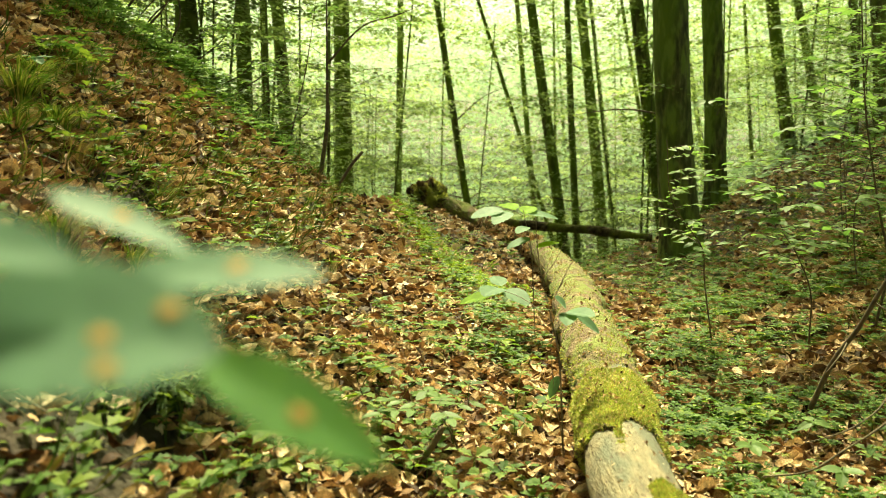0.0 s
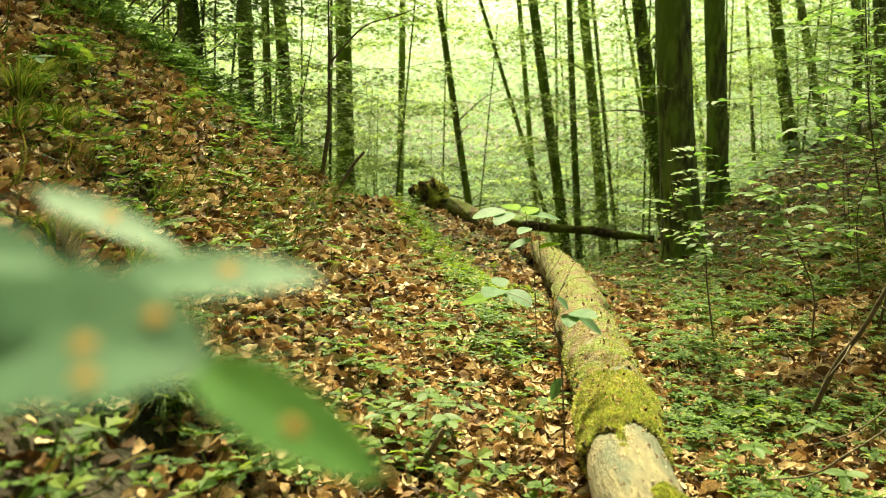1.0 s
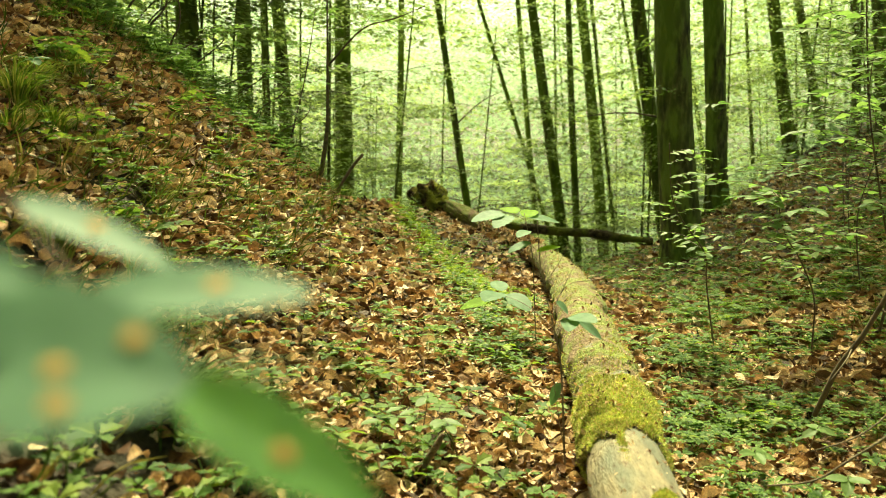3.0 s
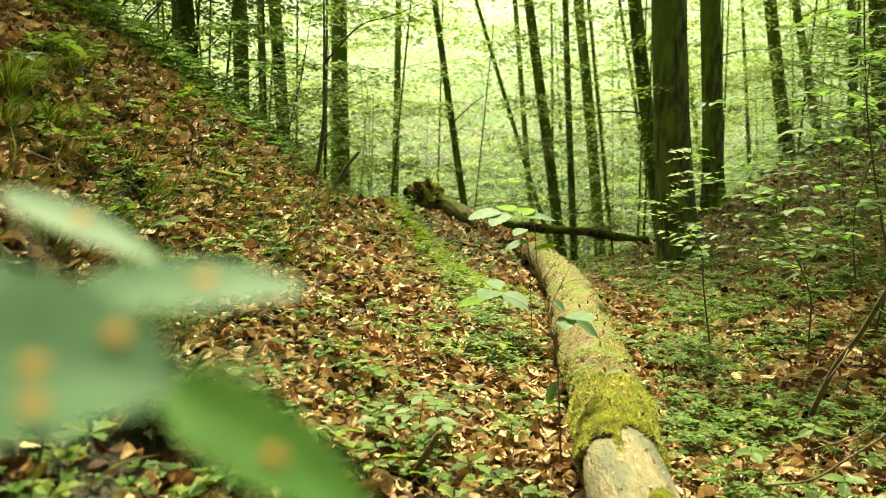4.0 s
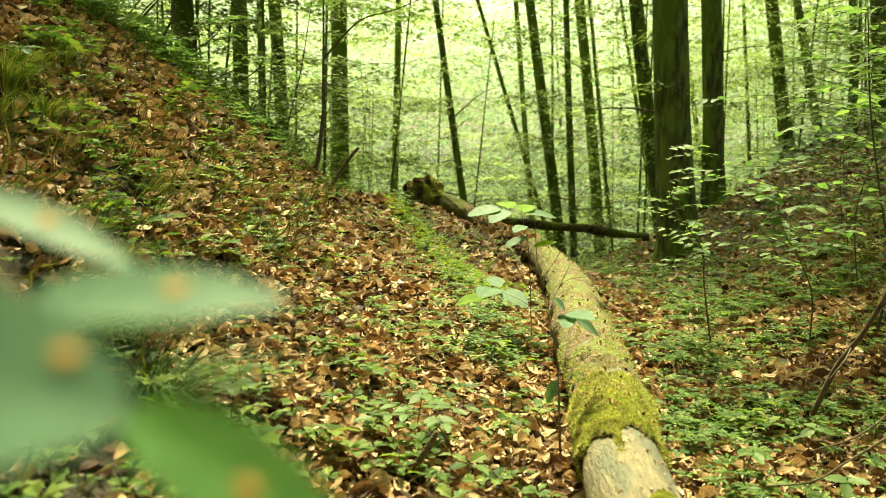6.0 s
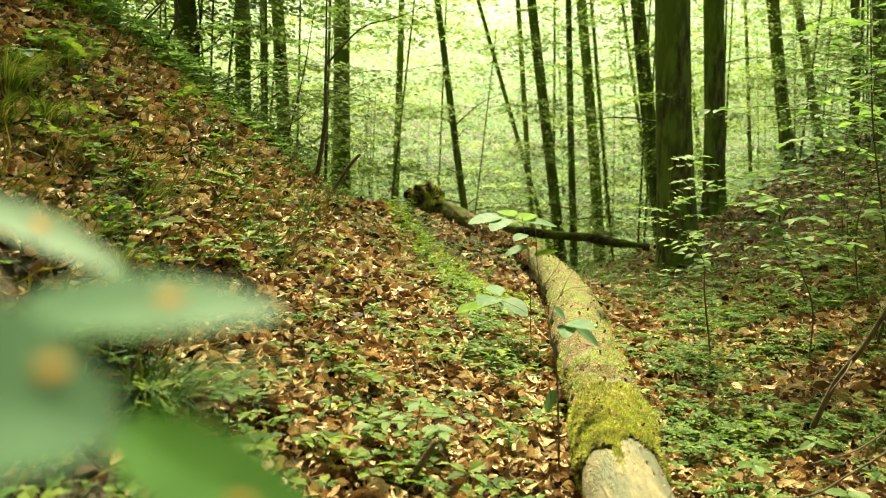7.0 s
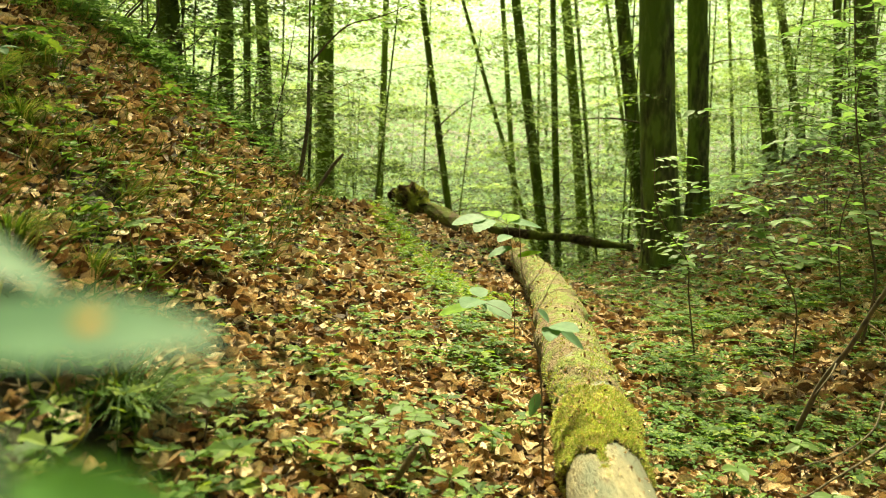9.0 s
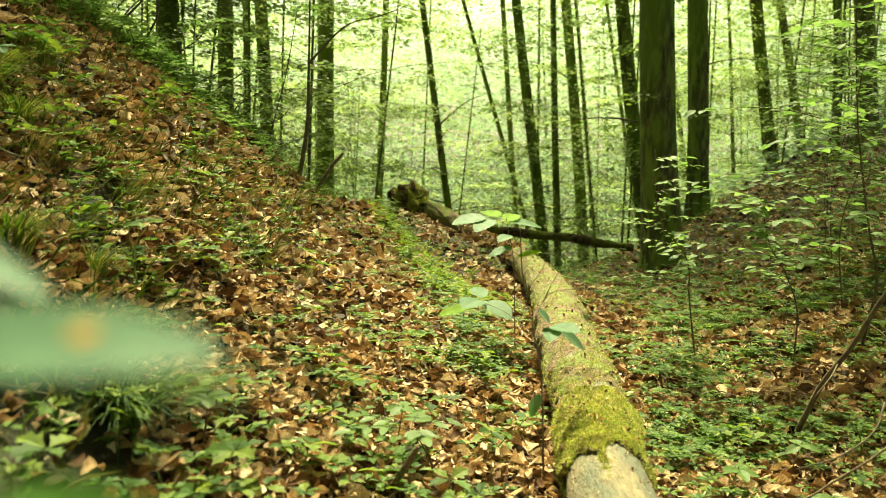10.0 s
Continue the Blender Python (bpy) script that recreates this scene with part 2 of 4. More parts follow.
def tube(points, radii, seg=8, wobble=0.0, freq=6.0, seed=0.0, cap=True):
    """A tapered, uneven round bar along points."""
    p = np.asarray(points, float)
    r = np.broadcast_to(np.asarray(radii, float), (len(p),))
    d = np.gradient(p, axis=0)
    d /= np.linalg.norm(d, axis=1, keepdims=True) + 1e-9
    ref = np.where(np.abs(d[:, 2:3]) > 0.9, [[0, 1, 0]], [[0, 0, 1]])
    s = np.cross(d, ref)
    s /= np.linalg.norm(s, axis=1, keepdims=True) + 1e-9
    u = np.cross(s, d)
    a = np.linspace(0, 2 * np.pi, seg, endpoint=False)
    ring = np.cos(a)[None, :, None] * s[:, None] + np.sin(a)[None, :, None] * u[:, None]
    v = p[:, None] + ring * r[:, None, None]
    if wobble:
        w = 1 + wobble * rough(v[..., 0] * freq, v[..., 1] * freq, v[..., 2] * freq, seed)
        v = p[:, None] + ring * (r[:, None] * w)[..., None]
    n = len(p)
    i = np.arange(n - 1)[:, None] * seg
    j = np.arange(seg)[None]
    k = (j + 1) % seg
    f = np.stack([i + j, i + k, i + seg + k, i + seg + j], -1).reshape(-1, 4)
    v = v.reshape(-1, 3)
    if cap:
        v = np.vstack([v, p[:1], p[-1:]])
        c0, c1 = n * seg, n * seg + 1
        jj, kk = np.arange(seg), (np.arange(seg) + 1) % seg
        return v, [f, np.concatenate([np.stack([kk, jj, np.full(seg, c0)], -1), np.stack([jj + (n - 1) * seg, kk + (n - 1) * seg, np.full(seg, c1)], -1)])]
    return v, [f]


LEAF_T = np.array([0.0, 0.28, 0.68, 1.0, 0.68, 0.28, 0.5])
LEAF_S = np.array([0.0, 0.5, 0.40, 0.0, -0.40, -0.5, 0.0])
LEAF_F = np.array([(0, 6, 1), (1, 6, 2), (2, 6, 3), (3, 6, 4), (4, 6, 5), (5, 6, 0)])


def unit(v):
    return v / (np.linalg.norm(v, axis=-1, keepdims=True) + 1e-9)


def leaf_cloud(pos, along, up, length, width, fold=0.15, curl=0.0, twist=0.0):
    """Many leaves: base points, directions, facing, sizes in metres. fold lifts the sides, curl bends the length."""
    n = len(pos)
    along = unit(along)
    side = unit(np.cross(along, up))
    up = np.cross(side, along)
    col = lambda a: np.broadcast_to(np.asarray(a, float), (n,))[:, None]
    L, Wd, fo, cu, tw = col(length), col(width), col(fold), col(curl), col(twist)
    t, s = LEAF_T[None], LEAF_S[None]
    h = fo * np.abs(s) * Wd + cu * L * (t - 0.4)**2 + tw * s * (t - 0.5) * Wd
    v = pos[:, None] + along[:, None] * (t * L)[..., None] + side[:, None] * (s * Wd)[..., None] + up[:, None] * h[..., None]
    f = LEAF_F[None] + (np.arange(n) * 7)[:, None, None]
    return v.reshape(-1, 3), f.reshape(-1, 3)


def blade(rows, halves, cols):
    """A leaf outline as a grid of rows along the midrib: places along, across, and triangles."""
    t, a, f = [rows[0]], [0.0], []
    for r, h in zip(rows[1:-1], halves[1:-1]):
        t += [r] * len(cols)
        a += [h * c for c in cols]
    t.append(rows[-1])
    a.append(0.0)
    k, m = len(cols), len(rows) - 2
    at = lambda i, j: 1 + i * k + j
    for j in range(k - 1):
        f.append((0, at(0, j + 1), at(0, j)))
        f.append((len(t) - 1, at(m - 1, j), at(m - 1, j + 1)))
        for i in range(m - 1):
            f += [(at(i, j), at(i, j + 1), at(i + 1, j + 1)), (at(i, j), at(i + 1, j + 1), at(i + 1, j))]
    return np.array(t), np.array(a), np.array(f)


COARSE_BLADE = blade([0, 0.2, 0.5, 0.8, 1], [0, 0.40, 0.5, 0.33, 0], [-1, 0, 1])
FINE_BLADE = blade([0, 0.1, 0.28, 0.5, 0.7, 0.88, 1], [0, 0.24, 0.44, 0.5, 0.42, 0.2, 0], [-1, -0.5, 0, 0.5, 1])


def plain_leaves(pos, along, up, length, width):
    """Small or distant leaves: one bent diamond each."""
    n = len(pos)
    along = unit(along)
    side = unit(np.cross(along, up))
    up = np.cross(side, along)
    t, s_, h_ = np.array([[0.0, 0.42, 1.0, 0.42]]), np.array([[0.0, 0.5, 0.0, -0.5]]), np.array([[0.0, 0.1, 0.0, 0.1]])
    L, Wd = (np.broadcast_to(np.asarray(a, float), (n,))[:, None] for a in (length, width))
    v = pos[:, None] + along[:, None] * (t * L)[..., None] + side[:, None] * (s_ * Wd)[..., None] + up[:, None] * (h_ * Wd)[..., None]
    return v.reshape(-1, 3), (np.array([[0, 1, 2, 3]]) + (np.arange(n) * 4)[:, None])


LOBE_T = np.array([0.0, 0.22, 0.42, 0.50, 0.74, 0.80, 1.0, 0.80, 0.74, 0.50, 0.42, 0.22, 0.5])
LOBE_S = np.array([0.0, 0.20, 0.50, 0.27, 0.42, 0.18, 0.0, -0.18, -0.42, -0.27, -0.50, -0.20, 0.0])
LOBE_F = np.array([(i, 12, (i + 1) % 12) for i in range(12)])


def lobed_leaves(pos, along, up, length, width, fold, curl):
    """Deeply cut leaflets of woodland herbs."""
    n = len(pos)
    along = unit(along)
    side = unit(np.cross(along, up))
    up = np.cross(side, along)
    t, s_ = LOBE_T[None], LOBE_S[None]
    L, Wd = length[:, None], width[:, None]
    h = fold * np.abs(s_) * Wd + curl * L * (t - 0.3) ** 2
    v = pos[:, None] + along[:, None] * (t * L)[..., None] + side[:, None] * (s_ * Wd)[..., None] + up[:, None] * h[..., None]
    return v.reshape(-1, 3), (LOBE_F[None] + (np.arange(n) * 13)[:, None, None]).reshape(-1, 3)


def crisp_leaves(pos, along, up, length, width, roll, curl, twist, wave, shape=COARSE_BLADE):
    """Dry leaves: rolled edges, bent and twisted along their length, each one crumpled. Also gives the place on the blade."""
    n = len(pos)
    along = unit(along)
    side = unit(np.cross(along, up))
    up = np.cross(side, along)
    T, A, F = shape
    t, s_ = T[None], A[None]
    L, Wd, ro = length[:, None], width[:, None], roll[:, None]
    h = ro * s_**2 * 2.5 * Wd + curl[:, None] * L * (t - 0.45) ** 2 + twist[:, None] * s_ * (t - 0.5) * L + wave * rng.normal(0, 1, (n, len(T))) * Wd
    h += 2.2 * wave * Wd * np.abs(s_) * np.sin(t * rng.uniform(7, 17, (n, 1)) + 6.3 * rng.random((n, 1)) + 2 * np.sign(s_))
    s_ = s_ * (1 - 0.35 * np.minimum(np.abs(ro), 1))
    v = pos[:, None] + along[:, None] * ((t - 0.5) * L)[..., None] + side[:, None] * (s_ * Wd)[..., None] + up[:, None] * h[..., None]
    return v.reshape(-1, 3), (F[None] + (np.arange(n) * len(T))[:, None, None]).reshape(-1, 3), np.tile(np.stack([T, A], -1), (n, 1))


# ---- ground ----
def soft(a, w):
    """A ramp that starts softly at 0."""
    return w * np.logaddexp(0, a / w)


def height(x, y):
    x, y = np.asarray(x, float), np.asarray(y, float)
    left, right = 1.15 + 0.08 * np.minimum(y, 30), 1.0 + 0.13 * np.minimum(y, 30) - 0.42 * np.exp(-((y - 12.9) / 1.6) ** 2)
    dl, dr = left - x, x - right
    bank = 0.05 * np.maximum(dl, 0) + 0.9 * soft(dl - 1.7, 0.28)
    bank = bank - 0.28 * soft(bank - 1.75, 0.3)
    bank = bank - soft(bank - 4.0, 0.6)
    slope = 0.05 * np.maximum(dr, 0) + 0.42 * soft(dr - 0.5, 0.3)
    slope = slope - soft(slope - 5.0, 1.0)
    gully = 1 / (1 + np.exp(-np.clip((x - 1.35) / 0.22, -40, 40)))
    z = 0.07 + 0.02 * np.clip(y - 3, 0, 2) - 0.032 * np.clip(y - 5, 0, 8) * gully + 0.12 * np.exp(-((x - 0.55) / 0.5) ** 2 - ((y - 10.4) / 1.5) ** 2) - 0.2 * np.exp(-((x - 1.75) / 0.4) ** 2 - ((y - 12.2) / 1.5) ** 2) - 0.1 * np.exp(-((x + 0.2) / 0.5) ** 2 - ((y - 11.4) / 1.0) ** 2) + bank + slope
    # the spur ends and the gully drops to a valley, with a wooded hill beyond
    edge_l = 6.9 - 0.9 * np.maximum(0, -x - 1.4) + 7.0 * np.maximum(0, x + 0.8)
    edge = np.minimum(np.maximum(edge_l, 5.2), 13.0 + 1.2 * np.maximum(0, x - 2.4))
    z = z - 0.5 * soft(y - edge, 0.25)
    floor = -5.0 + 0.04 * np.abs(x)
    z = floor + soft(z - floor, 0.8)
    z = z + 0.22 * soft(y - 45, 4.0) - soft(0.22 * soft(y - 45, 4.0) - 14, 4.0)
    lumps = 0.025 * rough(x * 2.1, y * 2.3, 0 * x, 1) + 0.012 * rough(x * 6.3, y * 5.7, 0 * x, 2)
    return z + lumps


def spaced(lo, hi, fine, coarse):
    a = [lo]
    while a[-1] < hi:
        d = 0.0 if fine[0] <= a[-1] <= fine[1] else min(abs(a[-1] - fine[0]), abs(a[-1] - fine[1]))
        a.append(a[-1] + min(coarse, 0.06 + 0.09 * d))
    return np.array(a)


gx, gy = spaced(-400, 400, (-3.5, 4.5), 25), spaced(-120, 600, (0.5, 9.0), 25)
GX, GY = np.meshgrid(gx, gy)
gv = np.stack([GX, GY, height(GX, GY)], -1).reshape(-1, 3)
nx = len(gx)
gi = (np.arange(len(gy) - 1)[:, None] * nx + np.arange(nx - 1)[None]).ravel()
ground = part("ground", mesh_from("ground", gv, np.stack([gi, gi + 1, gi + nx + 1, gi + nx], -1), True), SOIL)
tagged(ground, "dark forest soil of a gully between two wooded banks", "ground", kind="structure")


def on_ground(x, y, lift=0.0):
    return np.stack([x, y, height(x, y) + lift], -1)


def ground_up(x, y):
    e = 0.05
    return unit(np.stack([height(x - e, y) - height(x + e, y), height(x, y - e) - height(x, y + e), np.full(np.shape(x), 2 * e)], -1))


# ---- leaf litter ----
def wedge(n, near, far, power=1.0, spread=0.62, side=0.6):
    """Random places over the stretch of ground before the eye."""
    y = near + (far - near) * rng.random(n) ** power
    x = (rng.random(n) * 2 - 1) * (spread * y + side)
    return x, y


def litter(name, n, near, far, size, power, label, lift=0.02, fine=True):
    x, y = wedge(n, near, far, power)
    # bare, mossy or overgrown patches on the bank
    bare = rough(x * 3.1, y * 3.6, 0 * x, 17) + 0.5 * rough(x * 8, y * 7, 0 * x, 18) > 0.42
    show = ~((bare & (x < -0.75) | (x < -0.62) & (y < 2.35)) & (rng.random(n) < 0.8))
    x, y = x[show], y[show]
    n = len(x)
    up = unit(ground_up(x, y) + rng.normal(0, 0.6, (n, 3)))
    a = rng.random(n) * 2 * np.pi
    L = size * rng.uniform(0.5, 1.35, n)
    pos = on_ground(x, y, lift * rng.random(n) + 0.004)
    along = np.stack([np.cos(a), np.sin(a), rng.normal(0, 0.25, n)], -1)
    if not fine:
        v, f = leaf_cloud(pos, along, up, L, L * rng.uniform(0.48, 0.7, n), rng.normal(0.2, 0.4, n), rng.normal(0.1, 0.6, n))
        return tagged(part(name, mesh_from(name, v, f, True), LITTER), label, "leaf litter", kind="stuff")
    v, f, uv = crisp_leaves(pos, along, up, L, L * rng.uniform(0.42, 0.68, n),
                            rng.normal(0.3, 0.6, n), rng.normal(0.15, 0.8, n), rng.normal(0, 0.5, n), 0.035, FINE_BLADE if far < 5 else COARSE_BLADE)
    return tagged(part(name, mesh_from(name, v, f, True, uv), LITTER), label, "leaf litter", kind="stuff")


litter("leaf_litter", 21000, 0.9, 3.9, 0.064, 0.72, "brown curled beech leaves lying on the bank and gully floor", 0.05)
litter("leaf_litter", 34000, 3.8, 7.6, 0.077, 0.9, "brown curled beech leaves lying on the bank and gully floor", 0.05)
litter("leaf_fragments", 20000, 0.9, 6.0, 0.026, 0.75, "small brown leaf fragments among the dead leaves", 0.05, False)
litter("far_leaf_litter", 34000, 7.2, 18.0, 0.085, 1.1, "brown beech leaves on the slopes farther off", 0.04, False)

# loose leaves on top, where the light falls
def dead_leaf(tone):
    L = np.array([0.072 + 0.014 * math.sin(tone * 2.1)])
    v, f, uv = crisp_leaves(np.zeros((1, 3)), np.array([[1.0, 0, 0]]), np.array([[0, 0, 1.0]]), L, L * (0.5 + 0.08 * math.cos(tone)),
                            np.array([0.55 * math.sin(tone * 1.7)]), np.array([0.75 * math.cos(tone * 2.9)]), np.array([0.4 * math.sin(tone * 3.7)]), 0.03, FINE_BLADE)
    return tagged(part("dead_leaf", mesh_from("dead_leaf", v, f, True, uv), LITTER), "curled dry beech leaf lying loose on the leaf litter", "leaf", "loose dead leaves")


loose = [dead_leaf(k) for k in range(14)]
for k in range(250):
    y = 1.85 + 2.3 * rng.random() ** 1.2
    x = rng.uniform(-0.75, 0.40 + 0.08 * y) if k % 3 else rng.uniform(0.72, 1.5)
    m = pose(x, y, float(height(x, y)) + 0.05, rng.normal(0, 22), rng.normal(0, 22), rng.random() * 360)
    if k < 14:
        loose[k].matrix_basis = m
    else:
        copy_thing(loose[k % 14], m)

# the same leaves go on round about and behind
n = 40000
x, y = rng.uniform(-6.5, 6.5, n), rng.uniform(-5.5, 10, n)
out = (np.abs(x) > 0.6 * y + 0.55) | (y < 0.95)
x, y = x[out], y[out]
n = len(x)
a, L = rng.random(n) * 2 * np.pi, rng.uniform(0.05, 0.09, n)
v, f = leaf_cloud(on_ground(x, y, 0.01 + 0.03 * rng.random(n)), np.stack([np.cos(a), np.sin(a), rng.normal(0, 0.2, n)], -1), unit(ground_up(x, y) + rng.normal(0, 0.3, (n, 3))), L, L * 0.6, 0.1, 0.1)
tagged(part("outer_leaf_litter", mesh_from("outer_leaf_litter", v, f, True), LITTER), "brown beech leaves on the forest floor around", "leaf litter", kind="stuff")


# ---- fallen mossy log ----
LOG_LINE = [(0.455, 1.7, 0.175), (0.485, 2.1, 0.185), (0.525, 2.5, 0.19), (0.61, 3.17, 0.205), (0.685, 4.1, 0.225), (0.87, 6.1, 0.25),
            (0.93, 9.0, 0.25), (0.72, 10.5, 0.28), (0.42, 11.6, 0.42), (0.22, 12.0, 0.50), (0.0, 12.25, 0.56)]
line = spline(LOG_LINE, 4000)
steps = np.cumsum(1 / (line[:, 1] - 0.7))
line = line[np.searchsorted(steps, np.linspace(steps[0], steps[-1], 620))]
log_r = np.interp(line[:, 1], [1.7, 2.5, 3.2, 4.1, 6, 8, 10, 11.4, 12.2], [0.105, 0.113, 0.122, 0.131, 0.124, 0.1, 0.07, 0.085, 0.12])
log_thing = tagged(new("fallen_log"), "fallen beech log covered in yellow-green moss, bare wood at one end", "log")
v, f = tube(line, log_r, 48, 0.08, 5.0, 3)
part("wood", mesh_from("wood", v, f, True), WOOD, log_thing, "weathered bare pale wood")
seg = 71
arc = np.linspace(-2.3, 2.3, seg)
d = unit(np.gradient(line, axis=0))
s = unit(np.cross(d, [[0, 0, 1]]))
u = np.cross(s, d)
AA, II = np.meshgrid(arc, np.arange(len(line)))
dirs = np.sin(AA)[..., None] * s[:, None] + np.cos(AA)[..., None] * u[:, None]
yy = line[II, 1]
field = rough(yy * 5 + 1, AA * 2.2, yy * 2, 5) + 0.6 * rough(yy * 13, AA * 5, yy * 3, 6) + 0.25 * rough(yy * 45, AA * 14, yy * 9, 8)
edge = 2.40 + 0.03 * np.sin(AA * 3) + 0.02 * np.sin(AA * 7 + 1) + 0.012 * rough(AA * 21, AA * 33, yy * 60, 3)
band = 1.5 * np.exp(-((yy - 3.0 - 0.05 * np.sin(AA * 4)) / 0.05) ** 2)
keep = ((yy > edge) & (yy < 2.9)) | ((yy > edge) & (field > -1.25 + band + 0.25 * np.clip(np.abs(AA) - 1.2, 0, 2) + 0.25 * (AA < -1.0))) | ((yy < 1.94 + 0.03 * np.sin(AA * 7) + 0.02 * field) & (AA > 0.02 + 0.1 * field))
keep |= (np.abs(AA + 0.28 + 0.08 * field) < 0.10 + 0.05 * field) & (yy > 2.2 + 0.05 * np.sin(AA * 30)) & (yy <= edge) & (field > -0.4)
bank_of = np.where(keep, 1.0, 0.0)
for _ in range(8):
    bank_of[1:-1, 1:-1] = (bank_of[1:-1, 1:-1] * 2 + bank_of[:-2, 1:-1] + bank_of[2:, 1:-1] + bank_of[1:-1, :-2] + bank_of[1:-1, 2:]) / 6
inner = np.clip(bank_of * 2 - 1, 0, 1) ** 0.6
cushy = np.exp(-(np.clip(np.abs(yy - 2.68) - 0.2, 0, 1) / 0.06) ** 2)
thick = -0.005 + inner * (0.013 + 0.007 * cushy + 0.008 * rough(yy * 17, AA * 4, yy * 5, 9) + 0.010 * rough(yy * 7, AA * 2.5, yy * 3, 14) + 0.004 * rough(yy * 60, AA * 13, yy * 21, 4))
base_v, _ = line[:, None] + dirs * log_r[:, None, None], None
swell = 1 + 0.08 * rough(base_v[..., 0] * 5.0, base_v[..., 1] * 5.0, base_v[..., 2] * 5.0, 3)
mv = line[:, None] + dirs * (log_r[:, None] * swell + thick)[..., None]
mi = (np.arange(len(line) - 1)[:, None] * seg + np.arange(seg - 1)[None])
quads = np.stack([mi, mi + 1, mi + seg + 1, mi + seg], -1)
sel = keep[:-1, :-1] & keep[1:, :-1] & keep[:-1, 1:] & keep[1:, 1:]
cushion = (yy < 2.97 + 0.05 * np.sin(AA * 4) + 0.03 * np.sin(AA * 9))[:-1, :-1]
crust = part("moss_crust", mesh_from("moss_crust", mv.reshape(-1, 3), quads[sel & ~cushion], True), MOSSCRUST, log_thing, "thin tan and yellow moss crust over bark")
moss = part("moss", mesh_from("moss", mv.reshape(-1, 3), quads[sel & cushion], True), MOSSBED, log_thing, "thick yellow-green moss cushion")
ki, kj = np.nonzero(keep)
n = 90000
w = 1 / np.maximum(line[ki, 1] - 1.2, 0.8) ** 1.2 * np.where(yy[ki, kj] < 2.97, 1.5, np.clip(0.2 + 0.9 * field[ki, kj], 0.04, 0.7))
pick = rng.choice(len(ki), n, p=w / w.sum())
pi, pj = ki[pick], kj[pick]
jit = rng.random((n, 2))
p0 = mv[pi, pj]
p1 = mv[np.minimum(pi + 1, len(line) - 1), pj]
p2 = mv[pi, np.minimum(pj + 1, seg - 1)]
pos = p0 + (p1 - p0) * jit[:, :1] + (p2 - p0) * jit[:, 1:]
nd = dirs[pi, pj]
v, f = plain_leaves(pos - nd * 0.002, unit(nd + rng.normal(0, 1.0, (n, 3))), rng.normal(0, 1, (n, 3)), rng.uniform(0.005, 0.014, n) * (0.7 + 0.12 * line[pi, 1]), 0.0036 * (0.6 + 0.16 * line[pi, 1]))
tagged(part("moss_fuzz", mesh_from("moss_fuzz", v, f), MOSS, moss), kind="stuff")

gi, gj = np.nonzero((np.abs(yy - edge) < 0.018) | ((np.abs(yy - 2.98 - 0.05 * np.sin(AA * 4)) < 0.02) & (np.abs(AA) < 1.3)))
gp = rng.integers(0, len(gi), 70)
gi, gj = gi[gp], gj[gp]
gl = rng.uniform(0.012, 0.034, 70)
v, f, uv = crisp_leaves(mv[gi, gj] - dirs[gi, gj] * 0.002, unit(s[gi] + rng.normal(0, 0.5, (70, 3))), unit(dirs[gi, gj] + rng.normal(0, 0.5, (70, 3))), gl, gl * 0.5, rng.normal(0.2, 0.4, 70), rng.normal(0, 0.5, 70), rng.normal(0, 0.4, 70), 0.06)
tagged(part("torn_bark", mesh_from("torn_bark", v, f, True), DRYTWIG, log_thing, "torn dark bark flakes at the rim of the moss"), kind="stuff")

top = rng.random(420)
ii = np.searchsorted(line[:, 1], 2.5 + 6.0 * top**1.3)
jj = np.clip((seg / 2 + rng.normal(0, 13, 420)).astype(int), 0, seg - 1)
scrap_up = unit(dirs[ii, jj] + rng.normal(0, 0.35, (420, 3)))
sl = rng.uniform(0.008, 0.026, 420)
v, f, uv = crisp_leaves(mv[ii, jj] + dirs[ii, jj] * 0.008, rng.normal(0, 1, (420, 3)), scrap_up, sl, sl * 0.55, rng.normal(0.3, 0.4, 420), rng.normal(0, 0.6, 420), rng.normal(0, 0.4, 420), 0.06)
gi = np.searchsorted(line[:, 1], rng.uniform(1.75, 2.38, 60))
gj = np.clip((seg / 2 + rng.normal(0, 11, 60)).astype(int), 0, seg - 1)
gl = rng.uniform(0.006, 0.018, 60)
chips = crisp_leaves(line[gi] + dirs[gi, gj] * (log_r[gi] * swell[gi, gj] + 0.003)[:, None], unit(d[gi] + rng.normal(0, 0.6, (60, 3))), unit(dirs[gi, gj] + rng.normal(0, 0.25, (60, 3))), gl, gl * 0.5, rng.normal(0.2, 0.4, 60), rng.normal(0, 0.4, 60), rng.normal(0, 0.3, 60), 0.05)
v, f, uv = np.vstack([v, chips[0]]), np.vstack([f, chips[1] + len(v)]), np.vstack([uv, chips[2]])
tagged(part("leaf_scraps", mesh_from("leaf_scraps", v, f, True, uv), LITTER), "dry leaf scraps lying on the mossy log", "leaf litter", kind="stuff")


